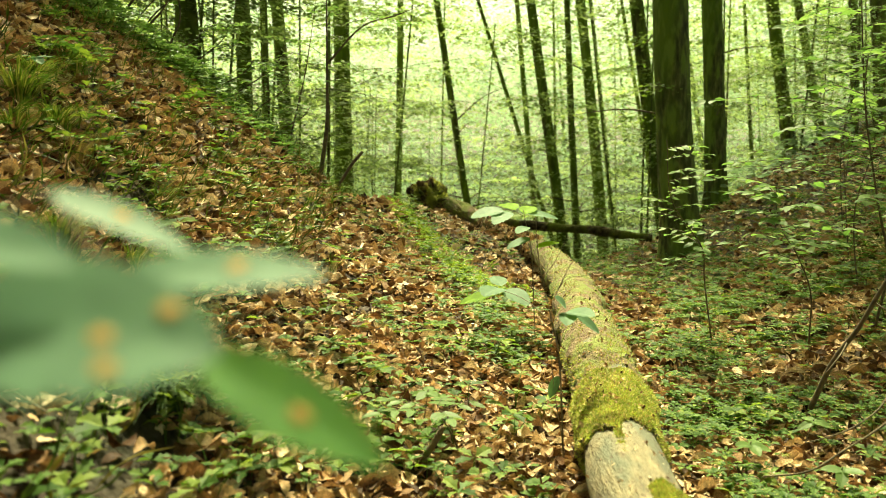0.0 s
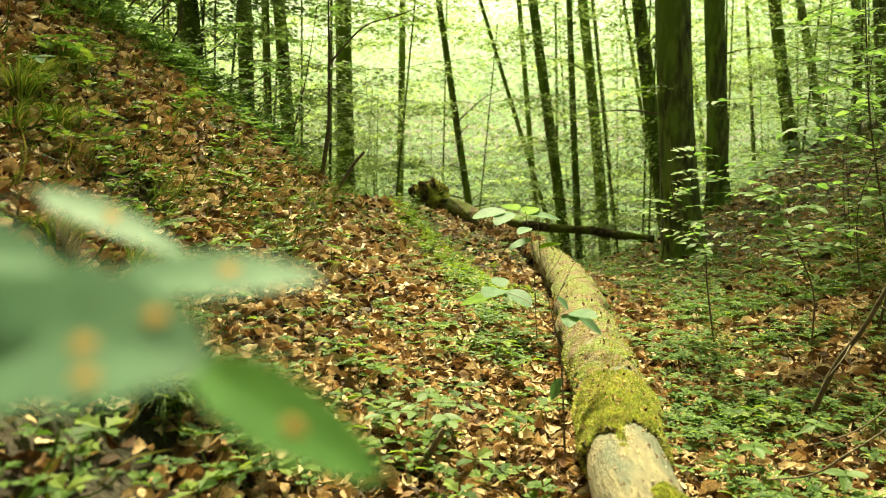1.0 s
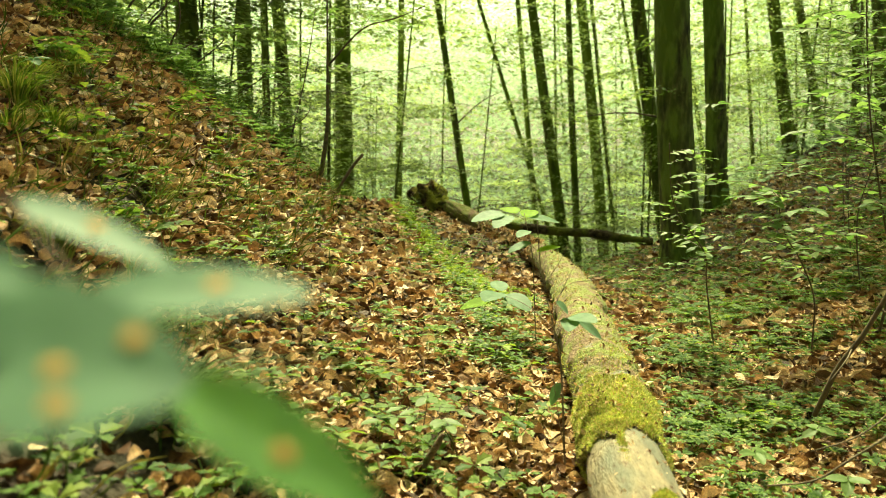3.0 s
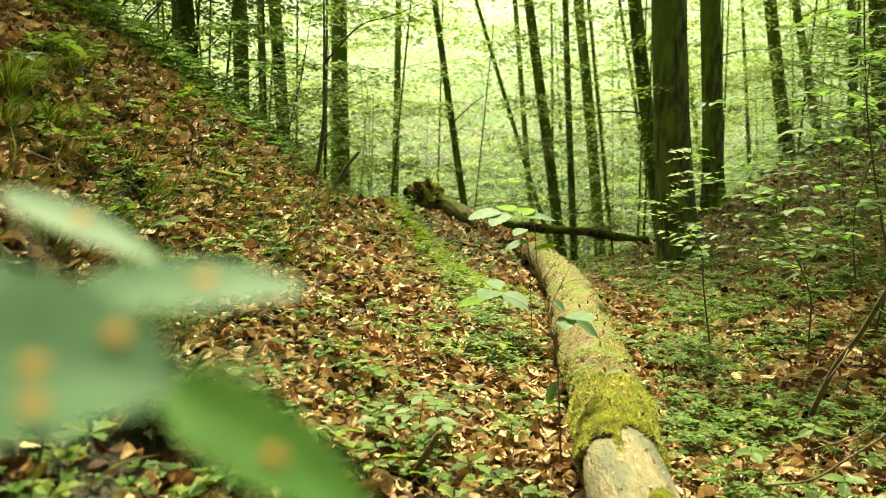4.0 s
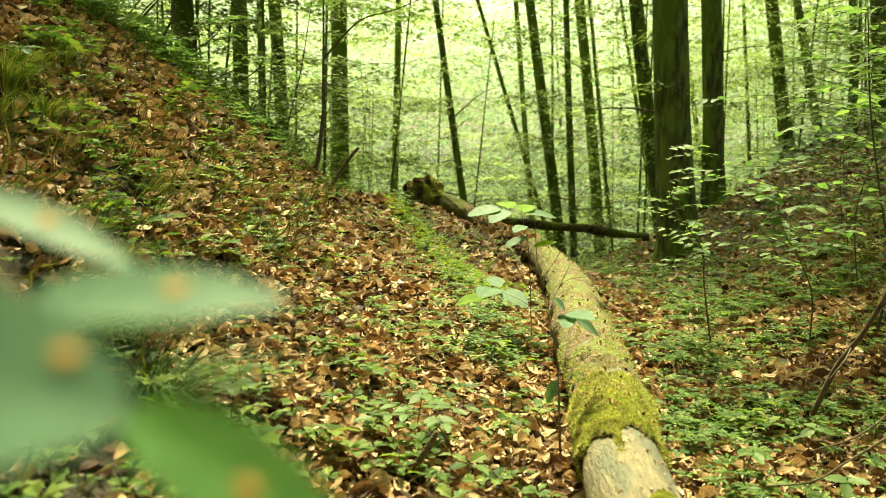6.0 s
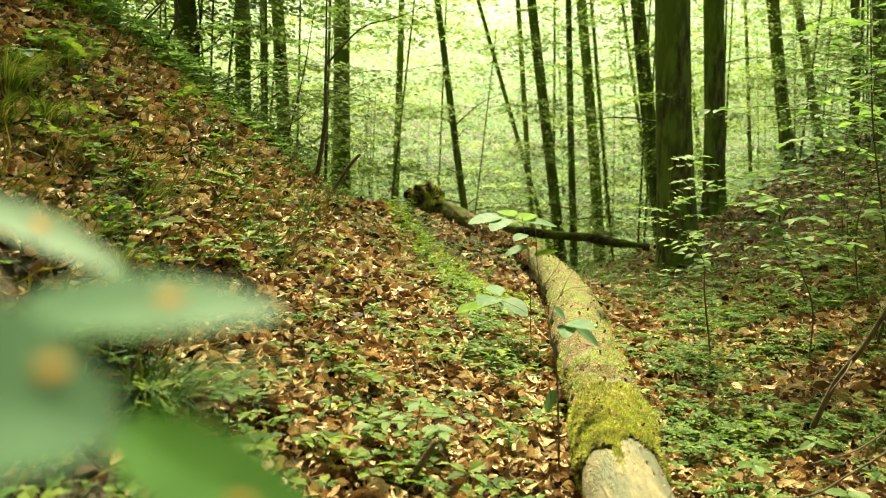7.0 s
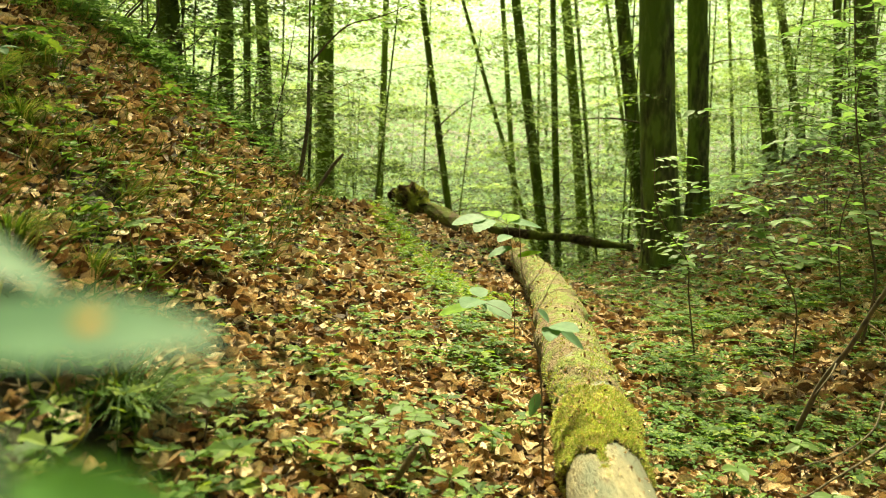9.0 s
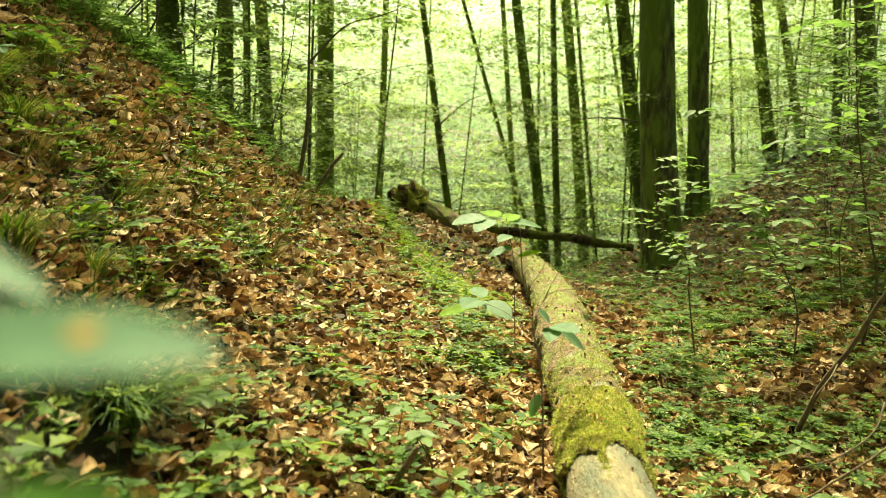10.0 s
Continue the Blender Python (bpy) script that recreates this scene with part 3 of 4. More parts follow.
n = 480
ii = np.searchsorted(line[:, 1], 8.4 + 2.8 * rng.random(n))
jj = np.clip((seg * 0.38 + rng.normal(0, 12, n)).astype(int), 0, seg - 1)
sl = rng.uniform(0.035, 0.075, n)
v, f, uv = crisp_leaves(mv[ii, jj] + dirs[ii, jj] * 0.012, rng.normal(0, 1, (n, 3)), unit(dirs[ii, jj] + [0, 0, 0.6] + rng.normal(0, 0.4, (n, 3))), sl, sl * 0.55, rng.normal(0.3, 0.5, n), rng.normal(0, 0.7, n), rng.normal(0, 0.4, n), 0.05)
tagged(part("leaf_drift", mesh_from("leaf_drift", v, f, True, uv), LITTER), "brown beech leaves drifted over the far part of the log", "leaf litter", kind="stuff")


def lump(radius, scale, seed, depth=0.25, sub=4, freq=4.0):
    bm = bmesh.new()
    bmesh.ops.create_icosphere(bm, subdivisions=sub, radius=radius)
    for vert in bm.verts:
        c = vert.co
        k = 1 + depth * noise.fractal(c * freq + Vector((seed, 0, 0)), 0.8, 2.1, 4)
        vert.co = Vector((c.x * scale[0], c.y * scale[1], c.z * scale[2])) * k
    me = bpy.data.meshes.new("lump")
    bm.to_mesh(me)
    bm.free()
    me.polygons.foreach_set("use_smooth", np.full(len(me.polygons), True))
    return me


plate = part("root_plate", lump(0.34, (0.88, 0.7, 0.86), 3.0, 0.45), EARTH, log_thing, "dark torn-up root plate with earth and moss")
plate.location = (-0.2, 12.3, 0.60)
for k in range(14):
    a = k * 2 * np.pi / 14 + 0.3 * math.sin(k * 5.1)
    c = np.array([-0.2, 12.25, 0.60])
    e = np.array([math.cos(a) * (0.28 + 0.05 * math.sin(k * 3.3)), -0.12 - 0.1 * math.sin(k * 1.9), math.sin(a) * (0.28 + 0.06 * math.cos(k * 2.3))])
    v, f = tube(spline([c + e * 0.3, c + e * 0.7 + [0, -0.05, 0], c + e * 0.88], 10), np.linspace(0.035, 0.008, 10), 6, 0.2, 20, k)
    part("root", mesh_from("root", v, f, True), DEADBARK, log_thing, "broken dark root")

for k in range(60):
    a, q = k * 2.39996, math.sqrt((k + 0.5) / 60)
    b = np.array([-0.21 + 0.26 * q * math.cos(a), 12.3 - 0.19 * math.sqrt(1 - q * q * 0.9), 0.60 + 0.25 * q * math.sin(a)])
    e = b + np.array([0.07 * math.cos(a) + 0.03 * math.sin(k * 3.1), -0.05 - 0.03 * math.sin(k * 1.7), 0.08 * math.sin(a) - 0.04 * math.cos(k * 2.3)])
    v, f = tube(spline([b, (b + e) / 2 + [0.02 * math.sin(k), 0, 0.025 * math.cos(k * 1.3)], e], 7), np.linspace(0.007, 0.002, 7), 4)
    part("rootlet", mesh_from("rootlet", v, f, True), DRYTWIG if k % 3 else DEADBARK, log_thing)

# dead trunk lying across the gully
dead = tagged(new("dead_log"), "dark rotten trunk lying across the gully mouth", "log")
line2 = spline([(0.9, 13.25, 0.24), (1.84, 13.08, 0.17), (2.45, 12.98, 0.12), (2.95, 12.9, 0.05), (3.1, 12.87, 0.02)], 60)
v, f = tube(line2, np.linspace(0.07, 0.06, 60), 16, 0.4, 9, 4)
part("bark", mesh_from("bark", v, f, True), DEADBARK, dead)


# ---- trees ----
def spray_leaves(base, azimuth, rise, length, n, size, droop=0.15, jitter=0.28):
    """Flat fans of leaves on many branches at once; base (k, 3), the rest (k,). n leaves on each."""
    k = len(base)
    t = rng.uniform(0.12, 1.0, (k, n))
    sgn = rng.choice([-1.0, 1.0], (k, n))
    lat = sgn * rng.random((k, n)) * 0.42 * (1.15 - 0.75 * t)
    ca, sa = np.cos(azimuth)[:, None], np.sin(azimuth)[:, None]
    L = length[:, None]
    x = (t * ca - lat * sa) * L
    y = (t * sa + lat * ca) * L
    z = (t * rise[:, None] - droop * t**2 - 0.12 * np.abs(lat)) * L + rng.normal(0, 0.014, (k, n)) * L
    pos = base[:, None] + np.stack([x, y, z], -1)
    turn = azimuth[:, None] + sgn * rng.uniform(0.3, 1.2, (k, n))
    along = np.stack([np.cos(turn), np.sin(turn), rng.normal(-0.15, 0.2, (k, n))], -1)
    up = np.stack([rng.normal(0, jitter, (k, n)), rng.normal(0, jitter, (k, n)), np.ones((k, n))], -1)
    S = size * rng.uniform(0.65, 1.2, k * n)
    return plain_leaves(pos.reshape(-1, 3), along.reshape(-1, 3), up.reshape(-1, 3), S, S * 0.66)


def tree(x_eye, y, lean, radius, tall=17.0, crown_from=7.0, boughs=70, leaves=40, reach=2.6, size=0.16, low=0, low_reach=1.6, low_size=0.09, label="", name="beech_tree", flare=1.25, mat=None, limbs=10):
    """A forest tree: tapered trunk with root flare, limbs, crown. x_eye: its place at eye height."""
    z0 = float(height(x_eye, y)) - 0.15
    for _ in range(3):
        z0 = float(height(x_eye + lean * (z0 - 1.0), y)) - 0.15
    bx = x_eye + lean * (z0 - 1.0)
    th = tagged(new(name), label or "tall dark beech trunk with smooth mossy bark", "tree", "beech trees")
    th.location = (bx, y, z0)
    hs = np.concatenate([np.linspace(0, 1.2, 9), np.linspace(1.8, tall, 16)])
    ph = rng.random() * 6
    pts = np.stack([lean * hs + radius * 0.15 * np.sin(hs * 0.7 + ph) * np.minimum(hs / 3, 1), radius * 0.3 * np.sin(hs * 0.5 + ph * 2), hs], -1)
    rr = radius * (1 - 0.55 * hs / tall) * (1 + (flare - 1) * np.exp(-hs / 0.35)) * 1.03
    v, f = tube(pts, rr, 18 if radius > 0.12 else 10, 0.05, 2.2 / radius * 0.2, ph)
    part("trunk", mesh_from("trunk", v, f, True), BARK, th)
    k = boughs
    hb = rng.uniform(crown_from, tall, k)
    if low:
        hb[:low] = rng.uniform(0.6, crown_from, low)
    az = rng.random(k) * 2 * np.pi
    base = np.stack([np.interp(hb, hs, pts[:, 0]), np.interp(hb, hs, pts[:, 1]), hb], -1)
    ln = reach * rng.uniform(0.5, 1.1, k)
    ln[:low] = low_reach * rng.uniform(0.4, 1.1, low)
    rise = rng.uniform(0.0, 0.45, k)
    for i in range(limbs):
        e = base[i] + np.array([math.cos(az[i]), math.sin(az[i]), rise[i] - 0.1]) * ln[i] * 0.8
        m_ = (base[i] + e) / 2 + [0, 0, 0.05 * ln[i]]
        v, f = tube(spline([base[i], m_, e], 6), np.linspace(min(radius * 0.22, 0.006 + 0.007 * ln[i]), 0.003, 6), 5, cap=False)
        part("limb", mesh_from("limb", v, f, True), TWIG, th)
    clouds = []
    if low:
        clouds.append(spray_leaves(base[:low], az[:low], rise[:low], ln[:low], leaves, low_size))
    if k > low:
        clouds.append(spray_leaves(base[low:], az[low:], rise[low:], ln[low:], leaves, size))
    v, f = join(clouds)
    part("crown", mesh_from("crown", v, f), mat or BEECH, th, "layered sprays of fresh green leaves")
    return th


rng = np.random.default_rng(21)
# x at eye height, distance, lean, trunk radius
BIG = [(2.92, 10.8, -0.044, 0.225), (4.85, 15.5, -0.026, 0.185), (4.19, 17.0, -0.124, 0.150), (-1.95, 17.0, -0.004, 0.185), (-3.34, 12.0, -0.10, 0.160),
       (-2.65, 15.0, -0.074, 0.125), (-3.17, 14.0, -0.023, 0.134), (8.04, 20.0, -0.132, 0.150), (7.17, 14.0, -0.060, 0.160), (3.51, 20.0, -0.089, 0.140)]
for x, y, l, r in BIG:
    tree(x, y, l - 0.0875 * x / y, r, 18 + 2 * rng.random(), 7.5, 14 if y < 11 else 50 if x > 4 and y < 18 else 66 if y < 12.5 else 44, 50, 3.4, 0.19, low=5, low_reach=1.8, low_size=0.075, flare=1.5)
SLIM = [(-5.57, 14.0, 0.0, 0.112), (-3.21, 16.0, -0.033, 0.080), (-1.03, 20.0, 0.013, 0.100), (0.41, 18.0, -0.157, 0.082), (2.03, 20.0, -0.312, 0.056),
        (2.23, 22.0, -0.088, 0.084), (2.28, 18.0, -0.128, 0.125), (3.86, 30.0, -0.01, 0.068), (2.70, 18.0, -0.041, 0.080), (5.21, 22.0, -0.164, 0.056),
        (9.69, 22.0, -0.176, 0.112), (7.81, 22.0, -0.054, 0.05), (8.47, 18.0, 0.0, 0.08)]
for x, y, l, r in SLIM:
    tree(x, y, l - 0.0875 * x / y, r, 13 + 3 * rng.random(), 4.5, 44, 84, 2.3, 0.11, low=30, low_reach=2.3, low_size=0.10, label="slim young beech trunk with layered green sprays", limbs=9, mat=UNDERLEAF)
# unseen beeches added round and behind, placed to shade the gully
shade_beech = tree(-6, 3, 0.0, 0.2, 18, 5.5, 110, 38, 4.3, 0.26, label="unseen tall beech, added to shade the gully")
for k, (x, y) in enumerate([(-2.5, -2), (2.5, -2.5), (-4.5, 9.0), (-4.0, 6.9), (7.5, 12.5), (6.3, 4.4), (6.6, 1.6), (-5, 5.2), (7.6, 8.0), (0, -4.5), (7, 5), (-5, -4), (5.5, -3), (0.5, -7), (-3, -9), (4, -10), (-9, -3), (9, -2), (-12, 4), (12, 4)]):
    copy_thing(shade_beech, pose(x, y, float(height(x, y)) - 0.15, 0, 0, 77 * k))

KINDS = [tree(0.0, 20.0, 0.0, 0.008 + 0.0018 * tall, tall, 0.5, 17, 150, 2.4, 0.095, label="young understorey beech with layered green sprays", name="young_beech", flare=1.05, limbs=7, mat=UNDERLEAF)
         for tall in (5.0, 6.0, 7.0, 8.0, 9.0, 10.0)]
rng = np.random.default_rng(5)
for i in range(92):
    y = rng.uniform(14, 34)
    x = rng.uniform(-0.55, 0.55) * y
    if y < 19 and -1 < x < 3.5:
        y += 6
    if 0.02 < x / y < 0.2 and y < 26:
        x -= 0.3 * y
    if i % 9 == 0:
        x, y = rng.uniform(-7, -3.2), rng.uniform(11.5, 15)
    m = pose(x, y, float(height(x, y)) - 0.1, rng.normal(0, 3), rng.normal(0, 3), rng.random() * 360)
    if i < 6:
        KINDS[i].matrix_basis = m
    else:
        copy_thing(KINDS[i % 6], m)
# young beeches whose tiers of leaves stand before the trunks
for k, (x, y) in enumerate([(-3.0, 11.2), (-2.3, 11.8), (-1.7, 12.6), (-2.6, 13.2), (-1.1, 14.5), (0.5, 16.0)]):
    copy_thing(KINDS[(k * 2) % 5], pose(x, y, float(height(x, y)) - 0.1, rng.normal(0, 3), rng.normal(0, 3), rng.random() * 360))
# four unseen ones added on the bank top, to darken the bank
for k, (x, y) in enumerate([(-4.6, 5.0), (-4.1, 4.0), (-4.9, 6.2), (-3.6, 2.9)]):
    copy_thing(KINDS[k], pose(x, y, float(height(x, y)) - 0.1, 0, 0, 50 * k))
# unseen undergrowth added beside and behind, to block light from low down
for i in range(18):
    a = radians(rng.uniform(125, 415))
    d_ = rng.uniform(7, 15)
    x, y = d_ * math.cos(a), d_ * math.sin(a)
    if abs(x) < 0.62 * y + 2.0:
        continue
    copy_thing(KINDS[i % 6], pose(x, y, float(height(x, y)) - 0.1, 0, 0, rng.random() * 360))

# the wood on the far side of the valley, its leaves tinted for haze
rng = np.random.default_rng(31)
n = 120000
y = rng.uniform(30, 90, n)
x = rng.uniform(-0.62, 0.62, n) * y
cell = rough(x * 0.35, y * 0.3, 0 * x, 12)
hh = rng.random(n) * (15 + 7 * cell)
pos = on_ground(x, y, hh) + rng.normal(0, 0.6, (n, 3))
pos[:, 2] += 0.5 * rough(x * 1.2, y * 1.1, hh * 2.2, 3)
a = rng.random(n) * 2 * np.pi
S = (0.10 + 0.0035 * y) * rng.uniform(0.7, 1.3, n)
woods = [plain_leaves(pos, np.stack([np.cos(a), np.sin(a), rng.normal(-0.1, 0.2, n)], -1), np.stack([rng.normal(0, 0.45, n), rng.normal(0, 0.45, n), np.ones(n)], -1), S, S * 0.65)]
for near_y, far_y, k in [(29, 40, 900), (40, 55, 1000), (55, 75, 900)]:
    y = rng.uniform(near_y, far_y, k)
    x = rng.uniform(-0.6, 0.6, k) * y
    base = on_ground(x, y, rng.random(k) * 15)
    woods.append(spray_leaves(base, rng.random(k) * 2 * np.pi, rng.uniform(-0.05, 0.2, k), rng.uniform(1.6, 3.6, k) * near_y / 30, 44, 0.085 + 0.0033 * near_y))
n = 30000
y = 15 + 60 * rng.random(n)
x = rng.uniform(-0.6, 0.6, n) * y
a, S = rng.random(n) * 2 * np.pi, (0.12 + 0.004 * y) * rng.uniform(0.7, 1.3, n)
woods.append(plain_leaves(on_ground(x, y, 0.5 * rng.random(n)), np.stack([np.cos(a), np.sin(a), rng.normal(0.1, 0.2, n)], -1), np.stack([rng.normal(0, 0.4, n), rng.normal(0, 0.4, n), np.ones(n)], -1), S, S * 0.65))
v, f = join(woods)
tagged(part("far_woods", mesh_from("far_woods", v, f), HAZYLEAF), "beech foliage on the far valley side, haze put into its green", "woods", kind="stuff")
for i in range(16):
    y = rng.uniform(28, 70)
    x = rng.uniform(-0.6, 0.6) * y
    l = rng.normal(-0.05, 0.06)
    far = tagged(new("far_beech"), "distant dark trunk among bright foliage", "tree", "far beeches")
    far.location = (x, y, float(height(x, y)))
    v, f = tube([(0, 0, -0.3), (6 * l, 0, 6), (14 * l, 0, 14)], np.array([1.0, 0.75, 0.4]) * rng.uniform(0.09, 0.18), 7)
    part("trunk", mesh_from("trunk", v, f, True), BARK, far)


# ---- saplings and shrubs close by ----
def twig(parent, points, r0, r1, name="stem", n=24):
    v, f = tube(spline(points, n), np.linspace(r0, r1, n), 7, 0.12, 60, r0 * 999)
    return part(name, mesh_from(name, v, f, True), TWIG, parent)


FINE = 9


def big_leaf(name, base, tip, width, up, mat, parent, fold=0.15, sag=0.12, teeth=0.05, label=""):
    """One leaf as a fine mesh: ovate, folded at the midrib, toothed, sagging to the tip."""
    b, t = np.array(base, float), np.array(tip, float)
    L = np.linalg.norm(t - b)
    al = (t - b) / L
    sd = unit(np.cross(al, np.array(up, float)))
    nn = np.cross(sd, al)
    m = 15
    ts = np.linspace(0, 1, m)
    half = width / 2 * np.sin(np.pi * ts ** 0.8) ** 0.62 * (1 + teeth * np.where(np.arange(m) % 2, 1, -1))
    half[0] = half[-1] = width * 0.015
    ss = np.linspace(-1, 1, FINE)
    T, Sx = np.meshgrid(ts, ss, indexing="ij")
    Hh = half[:, None] * Sx
    z = fold * np.abs(Hh) - sag * L * (T - 0.35) ** 2 + 0.012 * width * np.cos(T * 46 + np.abs(Sx) * 5) * np.abs(Sx)
    vv = b + al * (T * L)[..., None] + sd * Hh[..., None] + nn * z[..., None]
    q = (np.arange(m - 1)[:, None] * FINE + np.arange(FINE - 1)[None])
    ff = np.stack([q, q + 1, q + FINE + 1, q + FINE], -1).reshape(-1, 4)
    uv = np.stack([T, 0.5 * np.sin(np.pi * T ** 0.8) ** 0.62 * Sx], -1).reshape(-1, 2)
    return part(name, mesh_from(name, vv.reshape(-1, 3), ff, True, uv), mat, parent, label)


def sapling(label, stem, leaves, r0=0.004, r1=0.0015, mat=None, name="sapling", sides=(), fresh=()):
    th = tagged(new(name), label, "sapling")
    twig(th, stem, r0, r1).data.materials[0] = DRYTWIG
    for s_ in sides:
        twig(th, s_, r1 * 1.3, r1 * 0.6, "twig", 10).data.materials[0] = DRYTWIG
    for k, (b, t, w) in enumerate(leaves):
        big_leaf("leaf", b, t, w, (0, -0.35, 1), mat or (FRESHLEAF if k in fresh else SAPLEAF), th)
    return th


sapling("thin hazel sapling with broad toothed leaves beside the log",
        [(0.378, 2.664, 0.11), (0.364, 2.679, 0.412), (0.341, 2.721, 0.548), (0.311, 2.785, 0.703), (0.298, 2.797, 0.86)],
        [((0.175, 2.95, 0.59), (0.055, 2.90, 0.565), 0.055), ((0.19, 2.95, 0.61), (0.135, 2.84, 0.60), 0.085), ((0.215, 2.95, 0.605), (0.285, 2.86, 0.565), 0.08),
         ((0.20, 2.96, 0.615), (0.18, 3.06, 0.64), 0.06), ((0.40, 2.79, 0.565), (0.36, 2.78, 0.605), 0.06), ((0.405, 2.79, 0.555), (0.475, 2.70, 0.555), 0.075), ((0.41, 2.79, 0.55), (0.385, 2.68, 0.53), 0.06), ((0.43, 2.79, 0.545), (0.51, 2.78, 0.485), 0.055),
         ((0.365, 2.70, 0.36), (0.335, 2.70, 0.29), 0.04)],
        0.0036, 0.0012, fresh=(0,), sides=([(0.385, 2.68, 0.11), (0.35, 2.70, 0.33), (0.338, 2.73, 0.50)], [(0.341, 2.721, 0.548), (0.36, 2.74, 0.62), (0.40, 2.76, 0.665), (0.47, 2.76, 0.675), (0.55, 2.75, 0.70)], [(0.37, 2.745, 0.635), (0.40, 2.75, 0.70), (0.42, 2.75, 0.73)], [(0.325, 2.75, 0.63), (0.315, 2.76, 0.70), (0.27, 2.78, 0.78)], [(0.318, 2.77, 0.66), (0.36, 2.77, 0.72), (0.39, 2.77, 0.78)], [(0.345, 2.715, 0.53), (0.27, 2.83, 0.585), (0.19, 2.95, 0.605)], [(0.352, 2.70, 0.50), (0.38, 2.76, 0.54), (0.42, 2.79, 0.555)], [(0.37, 2.67, 0.36), (0.366, 2.69, 0.37)]))
sapling("small hazel sapling with drooping leaves above the log",
        [(0.50, 4.66, 0.10), (0.48, 4.68, 0.55), (0.455, 4.74, 0.715), (0.44, 4.76, 0.80)],
        [((0.33, 4.76, 0.80), (0.15, 4.70, 0.765), 0.12), ((0.36, 4.75, 0.79), (0.27, 4.60, 0.735), 0.11), ((0.40, 4.80, 0.80), (0.33, 4.95, 0.83), 0.10),
         ((0.45, 4.75, 0.78), (0.50, 4.90, 0.82), 0.10), ((0.46, 4.75, 0.78), (0.64, 4.80, 0.755), 0.10), ((0.46, 4.72, 0.71), (0.39, 4.60, 0.685), 0.07),
         ((0.47, 4.70, 0.65), (0.34, 4.64, 0.60), 0.07), ((0.50, 4.68, 0.60), (0.63, 4.70, 0.63), 0.06)],
        0.0032, 0.0015, fresh=(2, 3, 7), sides=([(0.45, 4.75, 0.76), (0.39, 4.76, 0.79), (0.33, 4.76, 0.80)], [(0.47, 4.70, 0.63), (0.50, 4.69, 0.61)]))


def branchy_sapling(label, stem, seed, shoots, leaf=0.055, r0=0.008, from_t=0.35, reach=0.45, per=9):
    """A beech sapling: bent stem, flat side shoots with leaves in two rows."""
    g = np.random.default_rng(seed)
    th = tagged(new("beech_sapling"), label, "sapling", "beech saplings")
    s_ = spline(stem, 60)
    twig(th, stem, r0, 0.002)
    for k in range(shoots):
        i = int(59 * (from_t + (1 - from_t) * (k + 0.5) / shoots))
        a = g.random() * 2 * np.pi
        L = reach * g.uniform(0.5, 1.1) * (1.2 - 0.6 * k / shoots)
        dr = np.array([math.cos(a), math.sin(a), 0.18])
        pts = [s_[i], s_[i] + dr * L * 0.5 + [0, 0, 0.03 * L], s_[i] + dr * L + [0, 0, -0.08 * L]]
        sh = twig(th, pts, 0.0025, 0.0008, "shoot", 10)
        sp = spline(pts, per)
        m = per
        sg = np.where(np.arange(m) % 2, 1.0, -1.0)
        tn = a + sg * 0.9
        tn[-1] = a
        v, f = leaf_cloud(sp, np.stack([np.cos(tn), np.sin(tn), g.normal(-0.1, 0.15, m)], -1), np.stack([g.normal(0, 0.25, m), g.normal(-0.1, 0.25, m), np.ones(m)], -1),
                          leaf * g.uniform(0.75, 1.2, m), leaf * 0.6, 0.12, -0.2)
        part("leaves", mesh_from("leaves", v, f), SHOOTLEAF, sh)
    return th


branchy_sapling("slender beech sapling with small horizontal leaves on the gully floor", [(1.516, 4.841, 0.05), (1.444, 4.766, 0.398), (1.402, 4.682, 0.593), (1.231, 4.497, 0.771), (1.147, 4.408, 0.904), (1.081, 4.228, 1.16)], 1, 18, 0.055, 0.0052, 0.25, 0.3)
branchy_sapling("beech sapling with spreading leafy shoots on the slope", [(1.937, 4.545, 0.10), (1.904, 4.463, 0.378), (1.79, 4.381, 0.591), (1.72, 4.391, 0.705), (1.627, 4.256, 0.86), (1.535, 4.0, 0.955)], 2, 16, 0.068, 0.0048, 0.3, 0.5, 13)
branchy_sapling("tall thin beech sapling with layered shoots", [(2.14, 4.25, 0.25), (2.15, 4.177, 0.555), (2.113, 4.197, 0.786), (2.028, 4.117, 1.017), (1.945, 4.039, 1.276), (1.926, 4.058, 1.6), (1.9, 4.05, 1.95)], 3, 26, 0.068, 0.0075, 0.3, 0.85, 17)
branchy_sapling("bare-stemmed sapling on the bank crest", [(-1.034, 7.225, 0.85), (-0.964, 7.259, 1.356), (-0.959, 7.291, 1.729), (-0.964, 7.352, 2.428), (-0.969, 7.414, 3.4)], 4, 12, 0.07, 0.022, 0.5, 0.8, 11)
branchy_sapling("leaning branch sapling on the bank crest", [(-0.96, 7.31, 1.9), (-0.664, 7.231, 2.188), (-0.382, 7.137, 2.262), (-0.108, 7.045, 2.355)], 5, 8, 0.06, 0.010, 0.3, 0.4)
branchy_sapling("thin crooked sapling behind the bank crest", [(-1.36, 7.656, 1.0), (-1.329, 7.656, 1.312), (-1.205, 7.705, 1.868), (-1.106, 7.735, 2.5)], 6, 10, 0.06, 0.012, 0.3, 0.5)
